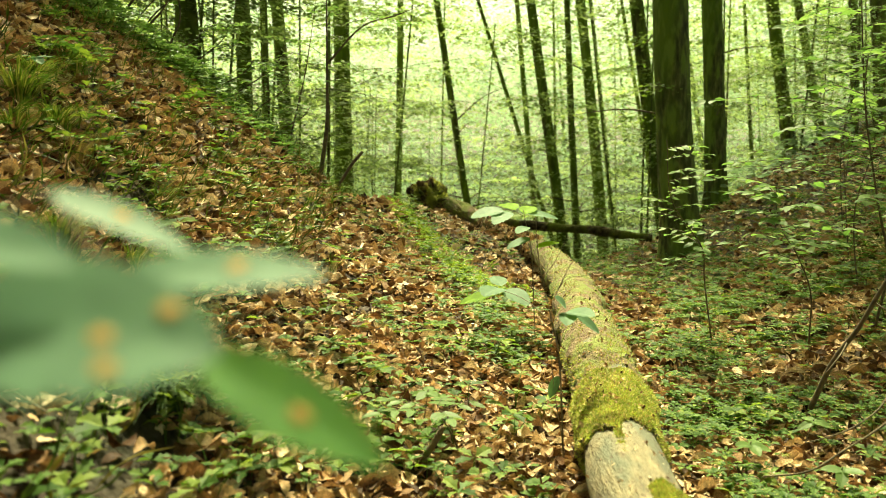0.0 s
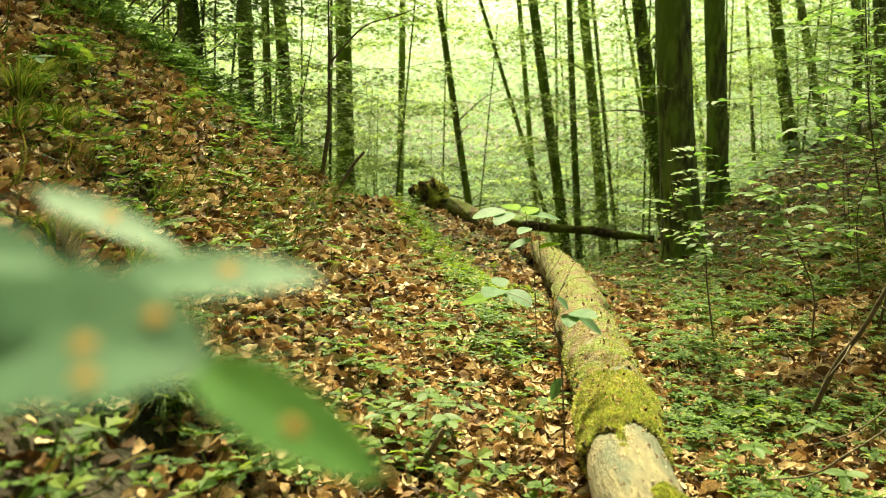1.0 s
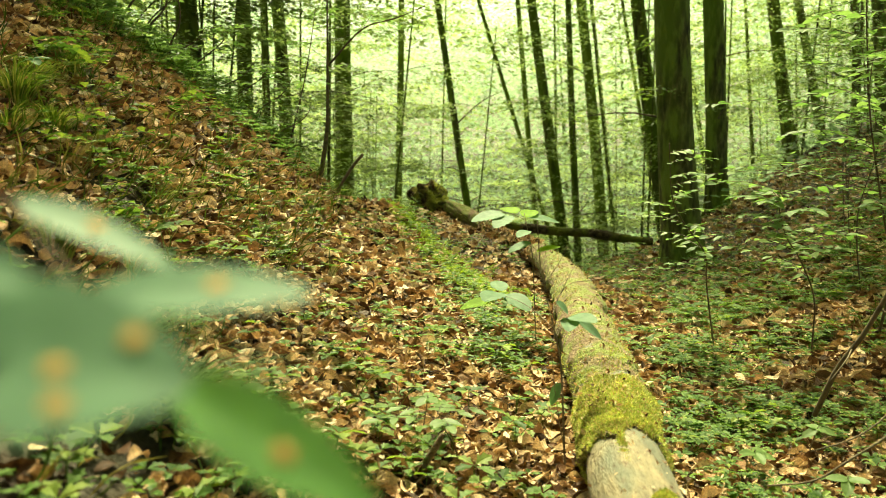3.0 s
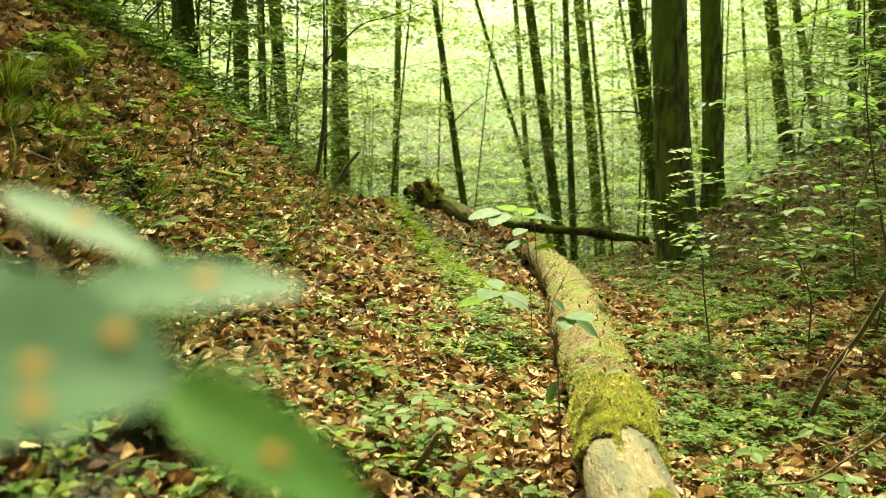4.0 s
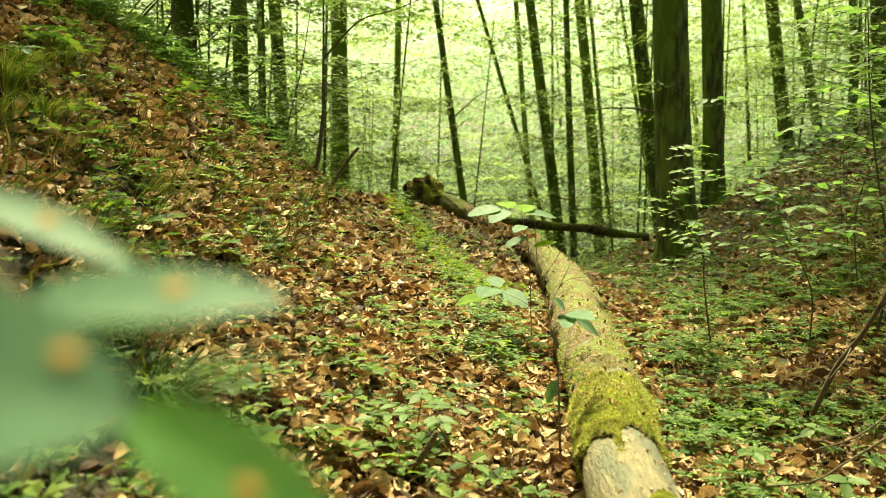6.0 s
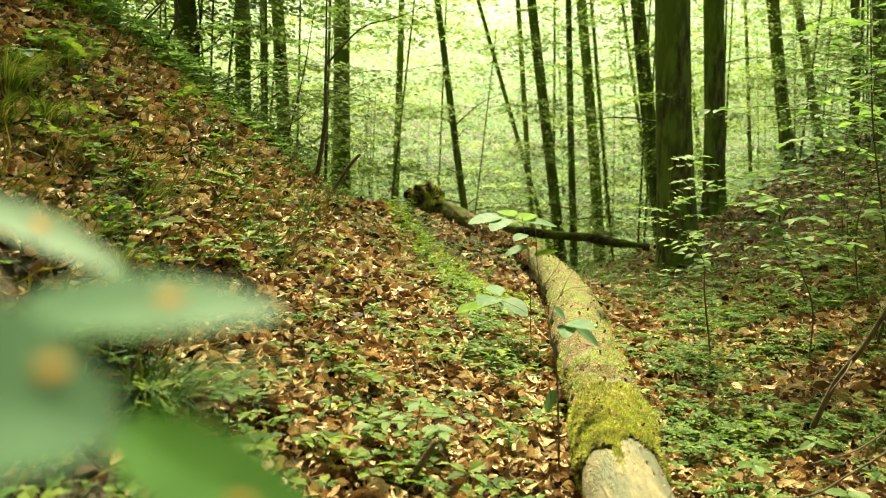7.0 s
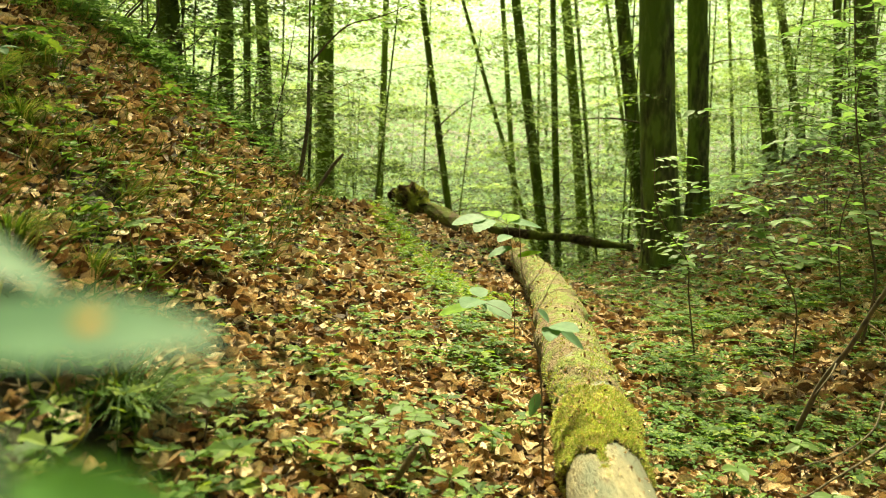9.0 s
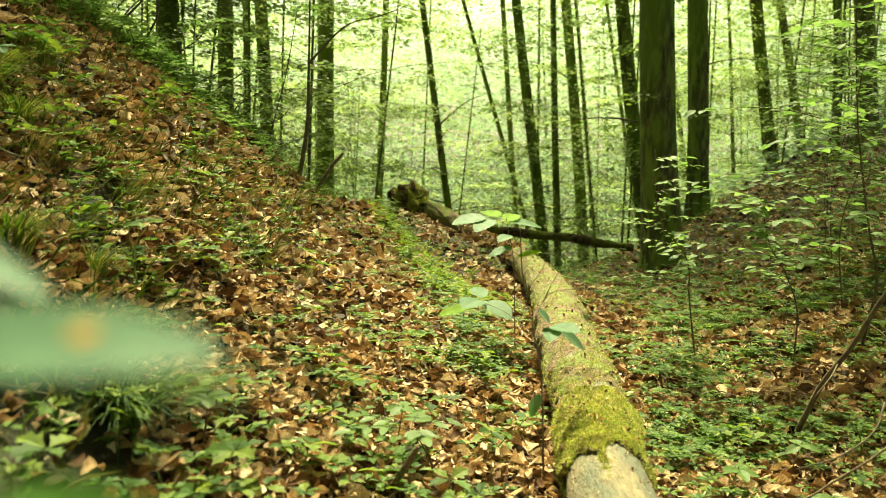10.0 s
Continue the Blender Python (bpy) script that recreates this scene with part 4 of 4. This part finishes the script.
for k, (x, y, tall, reach) in enumerate([(2.7, 5.6, 1.3, 0.6), (3.1, 6.6, 1.7, 0.7), (3.6, 7.8, 1.9, 0.8), (2.75, 4.9, 2.1, 0.9),
                                         (4.4, 9.5, 2.2, 0.9), (3.35, 6.0, 2.6, 1.0), (4.0, 7.2, 2.8, 1.0), (5.2, 9.5, 3.0, 1.1), (5.6, 11.0, 3.2, 1.2)]):
    z = float(height(x, y))
    branchy_sapling("leafy beech sapling on the leaf-strewn slope", [(x, y, z - 0.05), (x - 0.05, y, z + tall * 0.4), (x + 0.06, y, z + tall * 0.75), (x - 0.03, y - 0.05, z + tall)], 20 + k, int(12 + 7 * tall), 0.056, 0.0055, 0.25, reach, 19)
for k, (x, y, tall) in enumerate([(-2.3, 6.0, 0.7), (-2.05, 6.4, 0.7), (-1.8, 6.7, 0.6), (-2.5, 5.9, 0.8), (-1.55, 6.9, 0.5), (-2.2, 6.6, 0.8), (-1.95, 6.55, 0.45), (-1.65, 6.75, 0.4), (-1.4, 7.0, 0.5), (-1.25, 7.0, 0.4)]):
    z = float(height(x, y))
    branchy_sapling("small leafy shrub on the bank crest", [(x, y, z - 0.05), (x - 0.1, y, z + tall * 0.4), (x + 0.12, y, z + tall * 0.75), (x + 0.2, y, z + tall)], 40 + k, 12, 0.055, 0.008, 0.1, 0.4, 11)

for k, (x, y, lean) in enumerate([(-2.42, 6.0, 0.05), (-2.2, 6.05, 0.22), (-2.08, 6.15, 0.30), (-1.95, 6.25, 0.12), (-2.6, 5.85, 0.1)]):
    z = float(height(x, y))
    branchy_sapling("crooked dark bare stem on the bank crest", [(x, y, z - 0.05), (x + 0.02, y, z + 0.18), (x + lean * 0.4 + 0.05, y, z + 0.38), (x + lean * 0.7 - 0.02, y, z + 0.75), (x + lean, y, z + 1.5)], 60 + k, 5, 0.055, 0.011, 0.55, 0.4, 9)

for k, (x, y) in enumerate([(-2.45, 5.2), (-2.3, 5.0), (-2.6, 5.3), (-1.75, 3.4), (-1.62, 3.5), (-0.08, 2.95), (-0.55, 2.3), (0.95, 2.75), (1.3, 3.1), (1.15, 2.55)]):
    z = float(height(x, y))
    up = [(x, y, z - 0.03), (x + 0.02, y - 0.02, z + 0.09), (x + 0.03, y - 0.05, z + 0.17)]
    span = 0.12 if k < 3 else 0.062
    tips = [(math.cos(a + k) * span, math.sin(a + k) * span, 0.02 * math.sin(3 * a)) for a in (0.2, 1.5, 2.8, 4.1, 5.3)]
    sapling("broad-leaved green seedling among dead leaves", up, [((x + 0.03, y - 0.05, z + 0.16), (x + 0.03 + a, y - 0.05 + b, z + 0.15 + c), 0.6 * span) for a, b, c in tips], 0.003, 0.0015, SHOOTLEAF if k > 4 else SAPLEAF, name="seedling")

# an ash seedling: long leaves, leaflets in pairs
ash = tagged(new("ash_seedling"), "pale green ash seedling with paired leaflets among dead leaves", "seedling")
foot = np.array([0.06, 2.72, float(height(0.06, 2.72))])
crown = np.array([-0.02, 2.66, foot[2] + 0.19])
twig(ash, [tuple(foot - [0, 0, 0.02]), tuple((foot + crown) / 2 + [0.015, 0, 0]), tuple(crown)], 0.003, 0.0015)
for a, L in [(2.7, 0.17), (3.6, 0.19), (0.3, 0.16), (5.0, 0.13), (1.4, 0.12)]:
    along = np.array([math.cos(a), math.sin(a), 0.1])
    across = np.array([-math.sin(a), math.cos(a), 0.0])
    rib = twig(ash, [tuple(crown), tuple(crown + along * L * 0.6 + [0, 0, 0.012]), tuple(crown + along * L)], 0.0011, 0.0006, "leaf_stalk", 8)
    for q in (0.45, 0.72):
        for sd in (-1, 1):
            b = crown + along * L * q + [0, 0, 0.006]
            big_leaf("leaflet", b, b + across * sd * 0.045 + along * 0.03 + [0, 0, -0.008], 0.026, (0, -0.2, 1), SHOOTLEAF, rib)
    b = crown + along * L
    big_leaf("leaflet", b, b + along * 0.06 - [0, 0, 0.012], 0.03, (0, -0.2, 1), SHOOTLEAF, rib)
mossy = tagged(new("mossy_stick"), "short broken mossy stick standing in the leaf litter", "branch")
v, f = tube(spline([(-0.07, 2.50, 0.10), (-0.055, 2.48, 0.17), (-0.02, 2.46, 0.23), (0.0, 2.46, 0.27)], 24), np.linspace(0.014, 0.007, 24), 8, 0.25, 60, 2)
part("stick", mesh_from("stick", v, f, True), MOSSCRUST, mossy)

# dead sticks
for label, pts, r0, r1 in [("broken upright stick on the bank", [(-0.84, 6.92, 0.80), (-0.825, 6.917, 0.894), (-0.726, 6.932, 1.064), (-0.637, 6.941, 1.171)], 0.016, 0.012),
                           ("dead leaning branch on the gully floor", [(1.41, 3.27, 0.10), (1.437, 3.152, 0.309), (1.483, 3.064, 0.451), (1.529, 2.979, 0.624), (1.613, 2.896, 0.824), (1.75, 2.8, 1.1)], 0.0105, 0.007),
                           ("thin fallen branch on the leaf litter", [(0.92, 2.433, 0.13), (1.029, 2.386, 0.162), (1.124, 2.391, 0.217), (1.236, 2.397, 0.288), (1.391, 2.455, 0.379)], 0.0028, 0.0035)]:
    st = tagged(new("dead_branch"), label, "branch")
    stick = twig(st, pts, r0, r1, "stick")
    stick.data.materials[0] = DRYTWIG if r0 < 0.005 else TWIG
    if "leaning" in label:
        for side in ([(1.51, 3.02, 0.55), (1.55, 2.95, 0.50), (1.52, 2.86, 0.40), (1.47, 2.80, 0.33)], [(1.46, 3.10, 0.39), (1.40, 3.02, 0.36), (1.33, 2.98, 0.30)],
                     [(1.47, 2.80, 0.33), (1.40, 2.72, 0.26), (1.27, 2.66, 0.20), (1.12, 2.62, 0.17)]):
            twig(st, side, 0.0035, 0.002, "side_twig", 12)


# ---- herbs ----
def whorl(g, centre, n, size, lift=0.15, slim=1.0, fine=True):
    """A ring of toothed leaflets round a stem top."""
    a = np.arange(n) * 2 * np.pi / n + g.random() * 6 + g.normal(0, 0.15, n)
    al = np.stack([np.cos(a), np.sin(a), np.full(n, lift) + g.normal(0, 0.12, n)], -1)
    up = np.stack([g.normal(0, 0.2, n), g.normal(0, 0.2, n), np.ones(n)], -1)
    S = size * g.uniform(0.75, 1.15, n)
    at = np.repeat(centre[None], n, 0) + al * 0.003
    if not fine:
        return leaf_cloud(at, al, up, S, S * slim * g.uniform(0.4, 0.6, n), 0.25, -0.3)
    return lobed_leaves(at, al, up, S, S * slim * g.uniform(0.55, 0.85, n), 0.25, -0.3)


def herb(seed):
    g = np.random.default_rng(seed)
    th = tagged(new("woodland_herb"), "low green woodland herb with palmate leaves among dead leaves", "herb", "woodland herbs")
    for k in range(int(g.integers(2, 5))):
        a, tall = g.random() * 6.28, g.uniform(0.05, 0.13)
        top = np.array([math.cos(a) * 0.06 * (k > 0), math.sin(a) * 0.06 * (k > 0), tall])
        v, f = tube(spline([(0, 0, -0.02), top * [0.4, 0.4, 0.6], top], 6), [0.0012] * 6, 4)
        stalk = part("stalk", mesh_from("stalk", v, f, True), HERB, th)
        v, f = whorl(g, top, int(g.integers(3, 6)), g.uniform(0.035, 0.055))
        part("leaf", mesh_from("leaf", v, f), HERB, stalk)
    return th


def herb_places(n, seed):
    """Herbs grow thick on the gully floor and below the bank, thin on the bank."""
    g = np.random.default_rng(seed)
    y = 1.3 + 8.5 * g.random(n * 6) ** 1.5
    x = (g.random(n * 6) * 2 - 1) * (0.62 * y + 0.4)
    thick = np.where(x > 0.85, 0.78, np.where((x > -1.2) & (y > 3.2), 0.30, 0.10))
    crest = np.exp(-((y - 6.3 + 0.9 * np.maximum(0, -x - 1.4)) / 0.5) ** 2) * (x < -0.9)
    thick = np.maximum(thick, crest)
    thick = thick * np.clip(0.5 + 1.3 * rough(x * 2.7, y * 2.2, 0 * x, 21), 0.05, 1)
    strip = np.exp(-((x - (0.55 - 0.15 * (y - 3.2))) / 0.22) ** 2) * (y > 4.2)
    thick = np.where((x > 0.85) & (y > 6.2), thick * 0.35, thick)
    thick = np.maximum(thick, 0.9 * strip)
    overgrown = rough(x * 3.1, y * 3.6, 0 * x, 17) + 0.5 * rough(x * 8, y * 7, 0 * x, 18) > 0.3
    thick = np.where((x < -0.75) & overgrown, np.maximum(thick, 0.55), thick)
    thick = np.where((x > -0.9) & (x < -0.2) & (y < 2.3), 0.05, thick)
    on_log = np.abs(x - np.interp(y, line[:, 1], line[:, 0])) < 0.16
    ok = (g.random(n * 6) < thick) & ~on_log
    return x[ok][:n], y[ok][:n]


rng = np.random.default_rng(41)
kinds = [herb(100 + k) for k in range(8)]
hx, hy = herb_places(260, 5)
near = np.argsort(hy)
for i, j in enumerate(near):
    x, y = float(hx[j]), float(hy[j])
    m = pose(x, y, float(height(x, y)), rng.normal(0, 8), rng.normal(0, 8), rng.random() * 360)
    grown = 1.0 if x > 0.8 else rng.uniform(0.9, 1.45)
    if i < 8:
        kinds[i].matrix_basis = m
    else:
        copy_thing(kinds[i % 8], m).scale = (grown, grown, grown)
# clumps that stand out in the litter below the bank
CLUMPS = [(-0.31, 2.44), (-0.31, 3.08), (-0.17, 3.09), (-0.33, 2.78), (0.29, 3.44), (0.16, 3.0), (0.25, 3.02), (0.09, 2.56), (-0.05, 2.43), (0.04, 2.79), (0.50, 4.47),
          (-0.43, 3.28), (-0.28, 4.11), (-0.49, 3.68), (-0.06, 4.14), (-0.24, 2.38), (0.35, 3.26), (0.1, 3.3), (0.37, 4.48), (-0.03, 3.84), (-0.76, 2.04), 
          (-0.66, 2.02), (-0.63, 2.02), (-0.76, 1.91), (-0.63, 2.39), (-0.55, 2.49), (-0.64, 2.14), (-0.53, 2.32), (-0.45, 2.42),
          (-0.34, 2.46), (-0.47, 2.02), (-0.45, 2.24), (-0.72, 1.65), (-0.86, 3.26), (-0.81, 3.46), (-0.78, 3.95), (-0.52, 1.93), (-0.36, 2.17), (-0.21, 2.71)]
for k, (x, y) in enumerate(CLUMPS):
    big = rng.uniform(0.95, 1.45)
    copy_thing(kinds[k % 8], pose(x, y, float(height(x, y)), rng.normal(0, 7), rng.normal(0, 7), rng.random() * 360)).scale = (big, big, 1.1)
for k in range(16):
    x, y = float(-1.9 + 1.3 * rng.random()), float(2.9 + 1.9 * rng.random())
    copy_thing(kinds[k % 8], pose(x, y, float(height(x, y)), rng.normal(0, 8), rng.normal(0, 8), rng.random() * 360)).scale = (1.3, 1.3, 1.2)
hx, hy = herb_places(7600, 6)
clouds = []
for x, y in zip(hx, hy):
    c = np.array([x, y, float(height(x, y)) + rng.uniform(0.02, 0.12)])
    right = x > 0.8
    clouds.append(whorl(rng, c, int(rng.integers(5, 8) if right else rng.integers(3, 6)), rng.uniform(0.024, 0.044) * (1 + 0.04 * y), 0.2, 0.72 if right else 1.0, y < 4.2))
fringe = []
for x in rng.uniform(-3.0, -1.1, 1150):
    y = 6.9 - 0.9 * max(0.0, -x - 1.4) + rng.normal(-0.2, 0.3)
    c = np.array([x, y, float(height(x, y)) + rng.uniform(0.02, 0.24 if x < -1.6 else 0.12)])
    fringe.append(whorl(rng, c, int(rng.integers(3, 6)), rng.uniform(0.04, 0.07)))
v, f = join(fringe)
# Brighter than HERB; the fringe's backlight is put into the leaf colour.
tagged(part("crest_herbs", mesh_from("crest_herbs", v, f), SHOOTLEAF), "bright green herbs fringing the crest of the bank", "herbs", kind="stuff")
carpet = []
for q in rng.random(3600):
    x, y = 0.42 - 0.95 * q + rng.normal(0, 0.15), 6.0 + 2.9 * q + rng.normal(0, 0.1)
    c = np.array([x, y, float(height(x, y)) + rng.uniform(0.01, 0.07)])
    carpet.append(whorl(rng, c, 6, rng.uniform(0.02, 0.036), 0.45, fine=False))
v, f = join(carpet)
tagged(part("moss_carpet", mesh_from("moss_carpet", v, f), CARPET), "bright yellow-green carpet of small plants along the bank", "herbs", kind="stuff")
for y in 5.5 + 9.5 * rng.random(2300) ** 1.2:
    x = rng.uniform(1.6, 0.62 * y + 0.6)
    c = np.array([x, y, float(height(x, y)) + rng.uniform(0.02, 0.16)])
    clouds.append(whorl(rng, c, int(rng.integers(3, 6)), rng.uniform(0.045, 0.085), fine=False))
for x, y in zip(rng.uniform(-8, 8, 800), rng.uniform(-7, 10, 800)):
    if abs(x) > 0.62 * y + 0.4 or y < 0.6:
        c = np.array([x, y, float(height(x, y)) + rng.uniform(0.03, 0.12)])
        clouds.append(whorl(rng, c, int(rng.integers(3, 6)), rng.uniform(0.05, 0.08), fine=False))
v, f = join(clouds)
tagged(part("ground_herbs", mesh_from("ground_herbs", v, f), HERB), "dense low green herbs covering the gully floor", "herbs", kind="stuff")


# ---- grass ----
def tuft(x, y, n, tall, spread, mat, label, lean=(0, 0)):
    a = rng.random(n) * 2 * np.pi
    out = np.stack([np.cos(a), np.sin(a)], -1) * rng.random((n, 1)) * spread + np.array(lean)
    z0 = float(height(x, y))
    base = np.stack([x + out[:, 0] * 0.25, y + out[:, 1] * 0.25, np.full(n, z0 - 0.02)], -1)
    H = tall * rng.uniform(0.6, 1.1, n)
    m = 6
    t = np.linspace(0, 1, m)[None]
    cx = base[:, None, 0] + out[:, :1] * t**2 * 1.2
    cy = base[:, None, 1] + out[:, 1:] * t**2 * 1.2
    cz = base[:, None, 2] + H[:, None] * (t - 0.45 * t**3)
    w = 0.0035 * (1 - t * 0.95) * rng.uniform(0.6, 1.2, (n, 1))
    sx, sy = -np.sin(a)[:, None] * w, np.cos(a)[:, None] * w
    v = np.stack([np.stack([cx - sx, cy - sy, cz], -1), np.stack([cx + sx, cy + sy, cz], -1)], 2).reshape(-1, 3)
    q = (np.arange(n)[:, None] * m * 2 + np.arange(m - 1)[None] * 2).ravel()
    me = mesh_from("grass_tuft", v, np.stack([q, q + 1, q + 3, q + 2], -1))
    return tagged(part("grass_tuft", me, mat), label, "grass", kind="stuff")


for x, y, n, h, s, m, lb in [(-1.62, 3.35, 260, 0.28, 0.25, GRASS, "dark green grass tuft on the bank"), (-1.36, 3.2, 80, 0.22, 0.26, STRAW, "dry straw-coloured grass tuft on the bank"),
                             (-0.86, 2.36, 420, 0.2, 0.3, DARKGRASS, "dark grass tuft at the foot of the bank"), (-1.5, 3.05, 140, 0.2, 0.2, GRASS, "dark green grass tuft on the bank"),
                             (-0.55, 2.72, 200, 0.07, 0.07, MOSS, "small yellow-green tuft in the leaf litter"), (-1.75, 4.2, 160, 0.22, 0.2, GRASS, "grass tuft on the bank"),
                             (-0.38, 3.1, 160, 0.06, 0.06, MOSS, "small yellow-green tuft in the leaf litter"), (-2.2, 4.4, 150, 0.25, 0.25, GRASS, "grass tuft high on the bank"),
                             (-1.15, 3.5, 90, 0.16, 0.2, GRASS, "small grass tuft on the bank"), (-1.0, 2.75, 150, 0.2, 0.22, GRASS, "dark grass tuft at the foot of the bank"), (-1.45, 4.6, 90, 0.17, 0.2, GRASS, "small grass tuft on the bank"),
                             (-0.72, 2.22, 620, 0.2, 0.34, DARKGRASS, "dense dark grass tuft at the foot of the bank"), (-0.92, 2.12, 420, 0.2, 0.3, DARKGRASS, "dark grass tuft at the foot of the bank"),
                             (-1.12, 2.5, 260, 0.22, 0.24, GRASS, "dark grass tuft at the foot of the bank"),
                             (-1.5, 3.4, 300, 0.2, 0.3, GRASS, "dark green grass tuft on the bank"), (-1.72, 3.7, 240, 0.18, 0.25, GRASS, "dark green grass tuft on the bank")]:
    tuft(x, y, n, h, s, m, lb)

x, y = wedge(1500, 1.2, 8.5, 0.8)
sticks = []
for px_, py_ in zip(x, y):
    a, L = rng.random() * 6.283, rng.uniform(0.05, 0.28)
    e = np.array([math.cos(a), math.sin(a)]) * L
    p0 = np.array([px_, py_, float(height(px_, py_)) + rng.uniform(0.02, 0.05)])
    p2 = np.array([px_ + e[0], py_ + e[1], float(height(px_ + e[0], py_ + e[1])) + rng.uniform(0.02, 0.06)])
    p1 = (p0 + p2) / 2 + rng.normal(0, 0.1 * L, 3) * [1, 1, 0.3]
    sticks.append(tube([p0, p1, p2], np.array([1.0, 0.8, 0.5]) * rng.uniform(0.0012, 0.0035), 4))
v, f = join(sticks)
tagged(part("twig_litter", mesh_from("twig_litter", v, f, True), DRYTWIG), "thin dry twigs strewn over the dead leaves", "twigs", kind="stuff")
n = 16000
x, y = wedge(n, 1.3, 8.0, 0.8)
thin = rough(x * 1.9, y * 1.7, 0 * x, 31) > np.where(x < -0.7, -0.25, 0.62)
x, y = x[thin], y[thin]
n = len(x)
v, f = leaf_cloud(on_ground(x, y, 0.01), unit(ground_up(x, y) + rng.normal(0, 0.55, (n, 3))), rng.normal(0, 1, (n, 3)), rng.uniform(0.06, 0.2, n), rng.uniform(0.002, 0.005, n), 0.1, -0.7)
tagged(part("grass_blades", mesh_from("grass_blades", v, f), GRASS), "scattered thin grass blades among dead leaves", "grass", kind="stuff")

# ---- out-of-focus leaves close by ----
shrub = tagged(new("hazel_shrub"), "hazel shrub with broad spotted green leaves close by", "shrub")
twig(shrub, [(-0.47, 0.36, float(height(-0.47, 0.36)) - 0.02), (-0.45, 0.35, 0.22), (-0.42, 0.34, 0.40), (-0.36, 0.33, 0.65), (-0.28, 0.31, 0.88), (-0.20, 0.305, 0.95)], 0.005, 0.002)
twig(shrub, [(-0.28, 0.31, 0.88), (-0.25, 0.36, 0.95), (-0.2004, 0.4390, 0.9918)], 0.002, 0.001, "twig")
twig(shrub, [(-0.33, 0.32, 0.76), (-0.20, 0.325, 0.90), (-0.09, 0.325, 0.93)], 0.002, 0.001, "twig")
NEARLEAF = leaf_material("broad_leaf", [(0.0, (0.13, 0.33, 0.11)), (1.0, (0.17, 0.37, 0.13))], 0.5, 0.5, 40.0, (1.45, 1.65, 0.6), 0.25)
# Greyer, bluer copy of broad_leaf: sky sheen is put into the base colour.
SHEENLEAF = leaf_material("sheen_broad_leaf", [(0.0, (0.095, 0.205, 0.12)), (1.0, (0.12, 0.23, 0.145))], 0.3, 0.6, 40.0, (0.85, 1.35, 0.65), 0.32)


def spotted(base, tip, width, up, spots, mat=SHEENLEAF):
    lf = big_leaf("leaf", base, tip, width, up, mat, shrub, 0.1, 0.1)
    b, t = np.array(base), np.array(tip)
    L = np.linalg.norm(t - b)
    al = (t - b) / L
    sd = unit(np.cross(al, np.array(up, float)))
    nn = np.cross(sd, al)
    for q, s_, r in spots:
        c = b + al * q * L + sd * s_ * width + nn * (0.1 * abs(s_) * width - 0.1 * L * (q - 0.35) ** 2 + 0.0008)
        k = np.arange(10) * 0.6283
        ring = c + np.cos(k)[:, None] * al * r + np.sin(k)[:, None] * sd * r * 0.8
        part("spot", mesh_from("spot", np.vstack([ring, c + nn * 0.0006]), np.array([(i, (i + 1) % 10, 10) for i in range(10)])), SPOT, lf, "rusty brown spot")


spotted((-0.1743, 0.2968, 0.9507), (-0.0730, 0.2812, 0.9443), 0.0612, (0.1, -0.66, 0.75), [(0.60, 0.03, 0.0042), (0.67, 0.24, 0.0042), (0.78, -0.2, 0.004)])
spotted((-0.2004, 0.4390, 0.9918), (-0.1232, 0.4304, 0.9627), 0.0215, (0.25, -0.5, 0.9), [(0.5, -0.1, 0.004)])
spotted((-0.1373, 0.3626, 0.9571), (-0.0482, 0.3530, 0.9615), 0.0292, (0.1, -0.5, 0.85), [(0.58, -0.1, 0.0042)])
spotted((-0.0923, 0.3302, 0.9302), (-0.0206, 0.3119, 0.8940), 0.0300, (0.3, -0.75, 0.6), [(0.55, 0.05, 0.0042)], NEARLEAF)
spotted((-0.1882, 0.3095, 0.9812), (-0.1265, 0.2985, 0.9702), 0.0262, (0.0, -0.6, 0.8), [])
twig(shrub, [(-0.1882, 0.3095, 0.9812), (-0.27, 0.315, 0.90)], 0.001, 0.001, "twig", 8)
twig(shrub, [(-0.2004, 0.4390, 0.9918), (-0.1373, 0.3626, 0.9571), (-0.0923, 0.3302, 0.9302)], 0.001, 0.0008, "twig", 12)
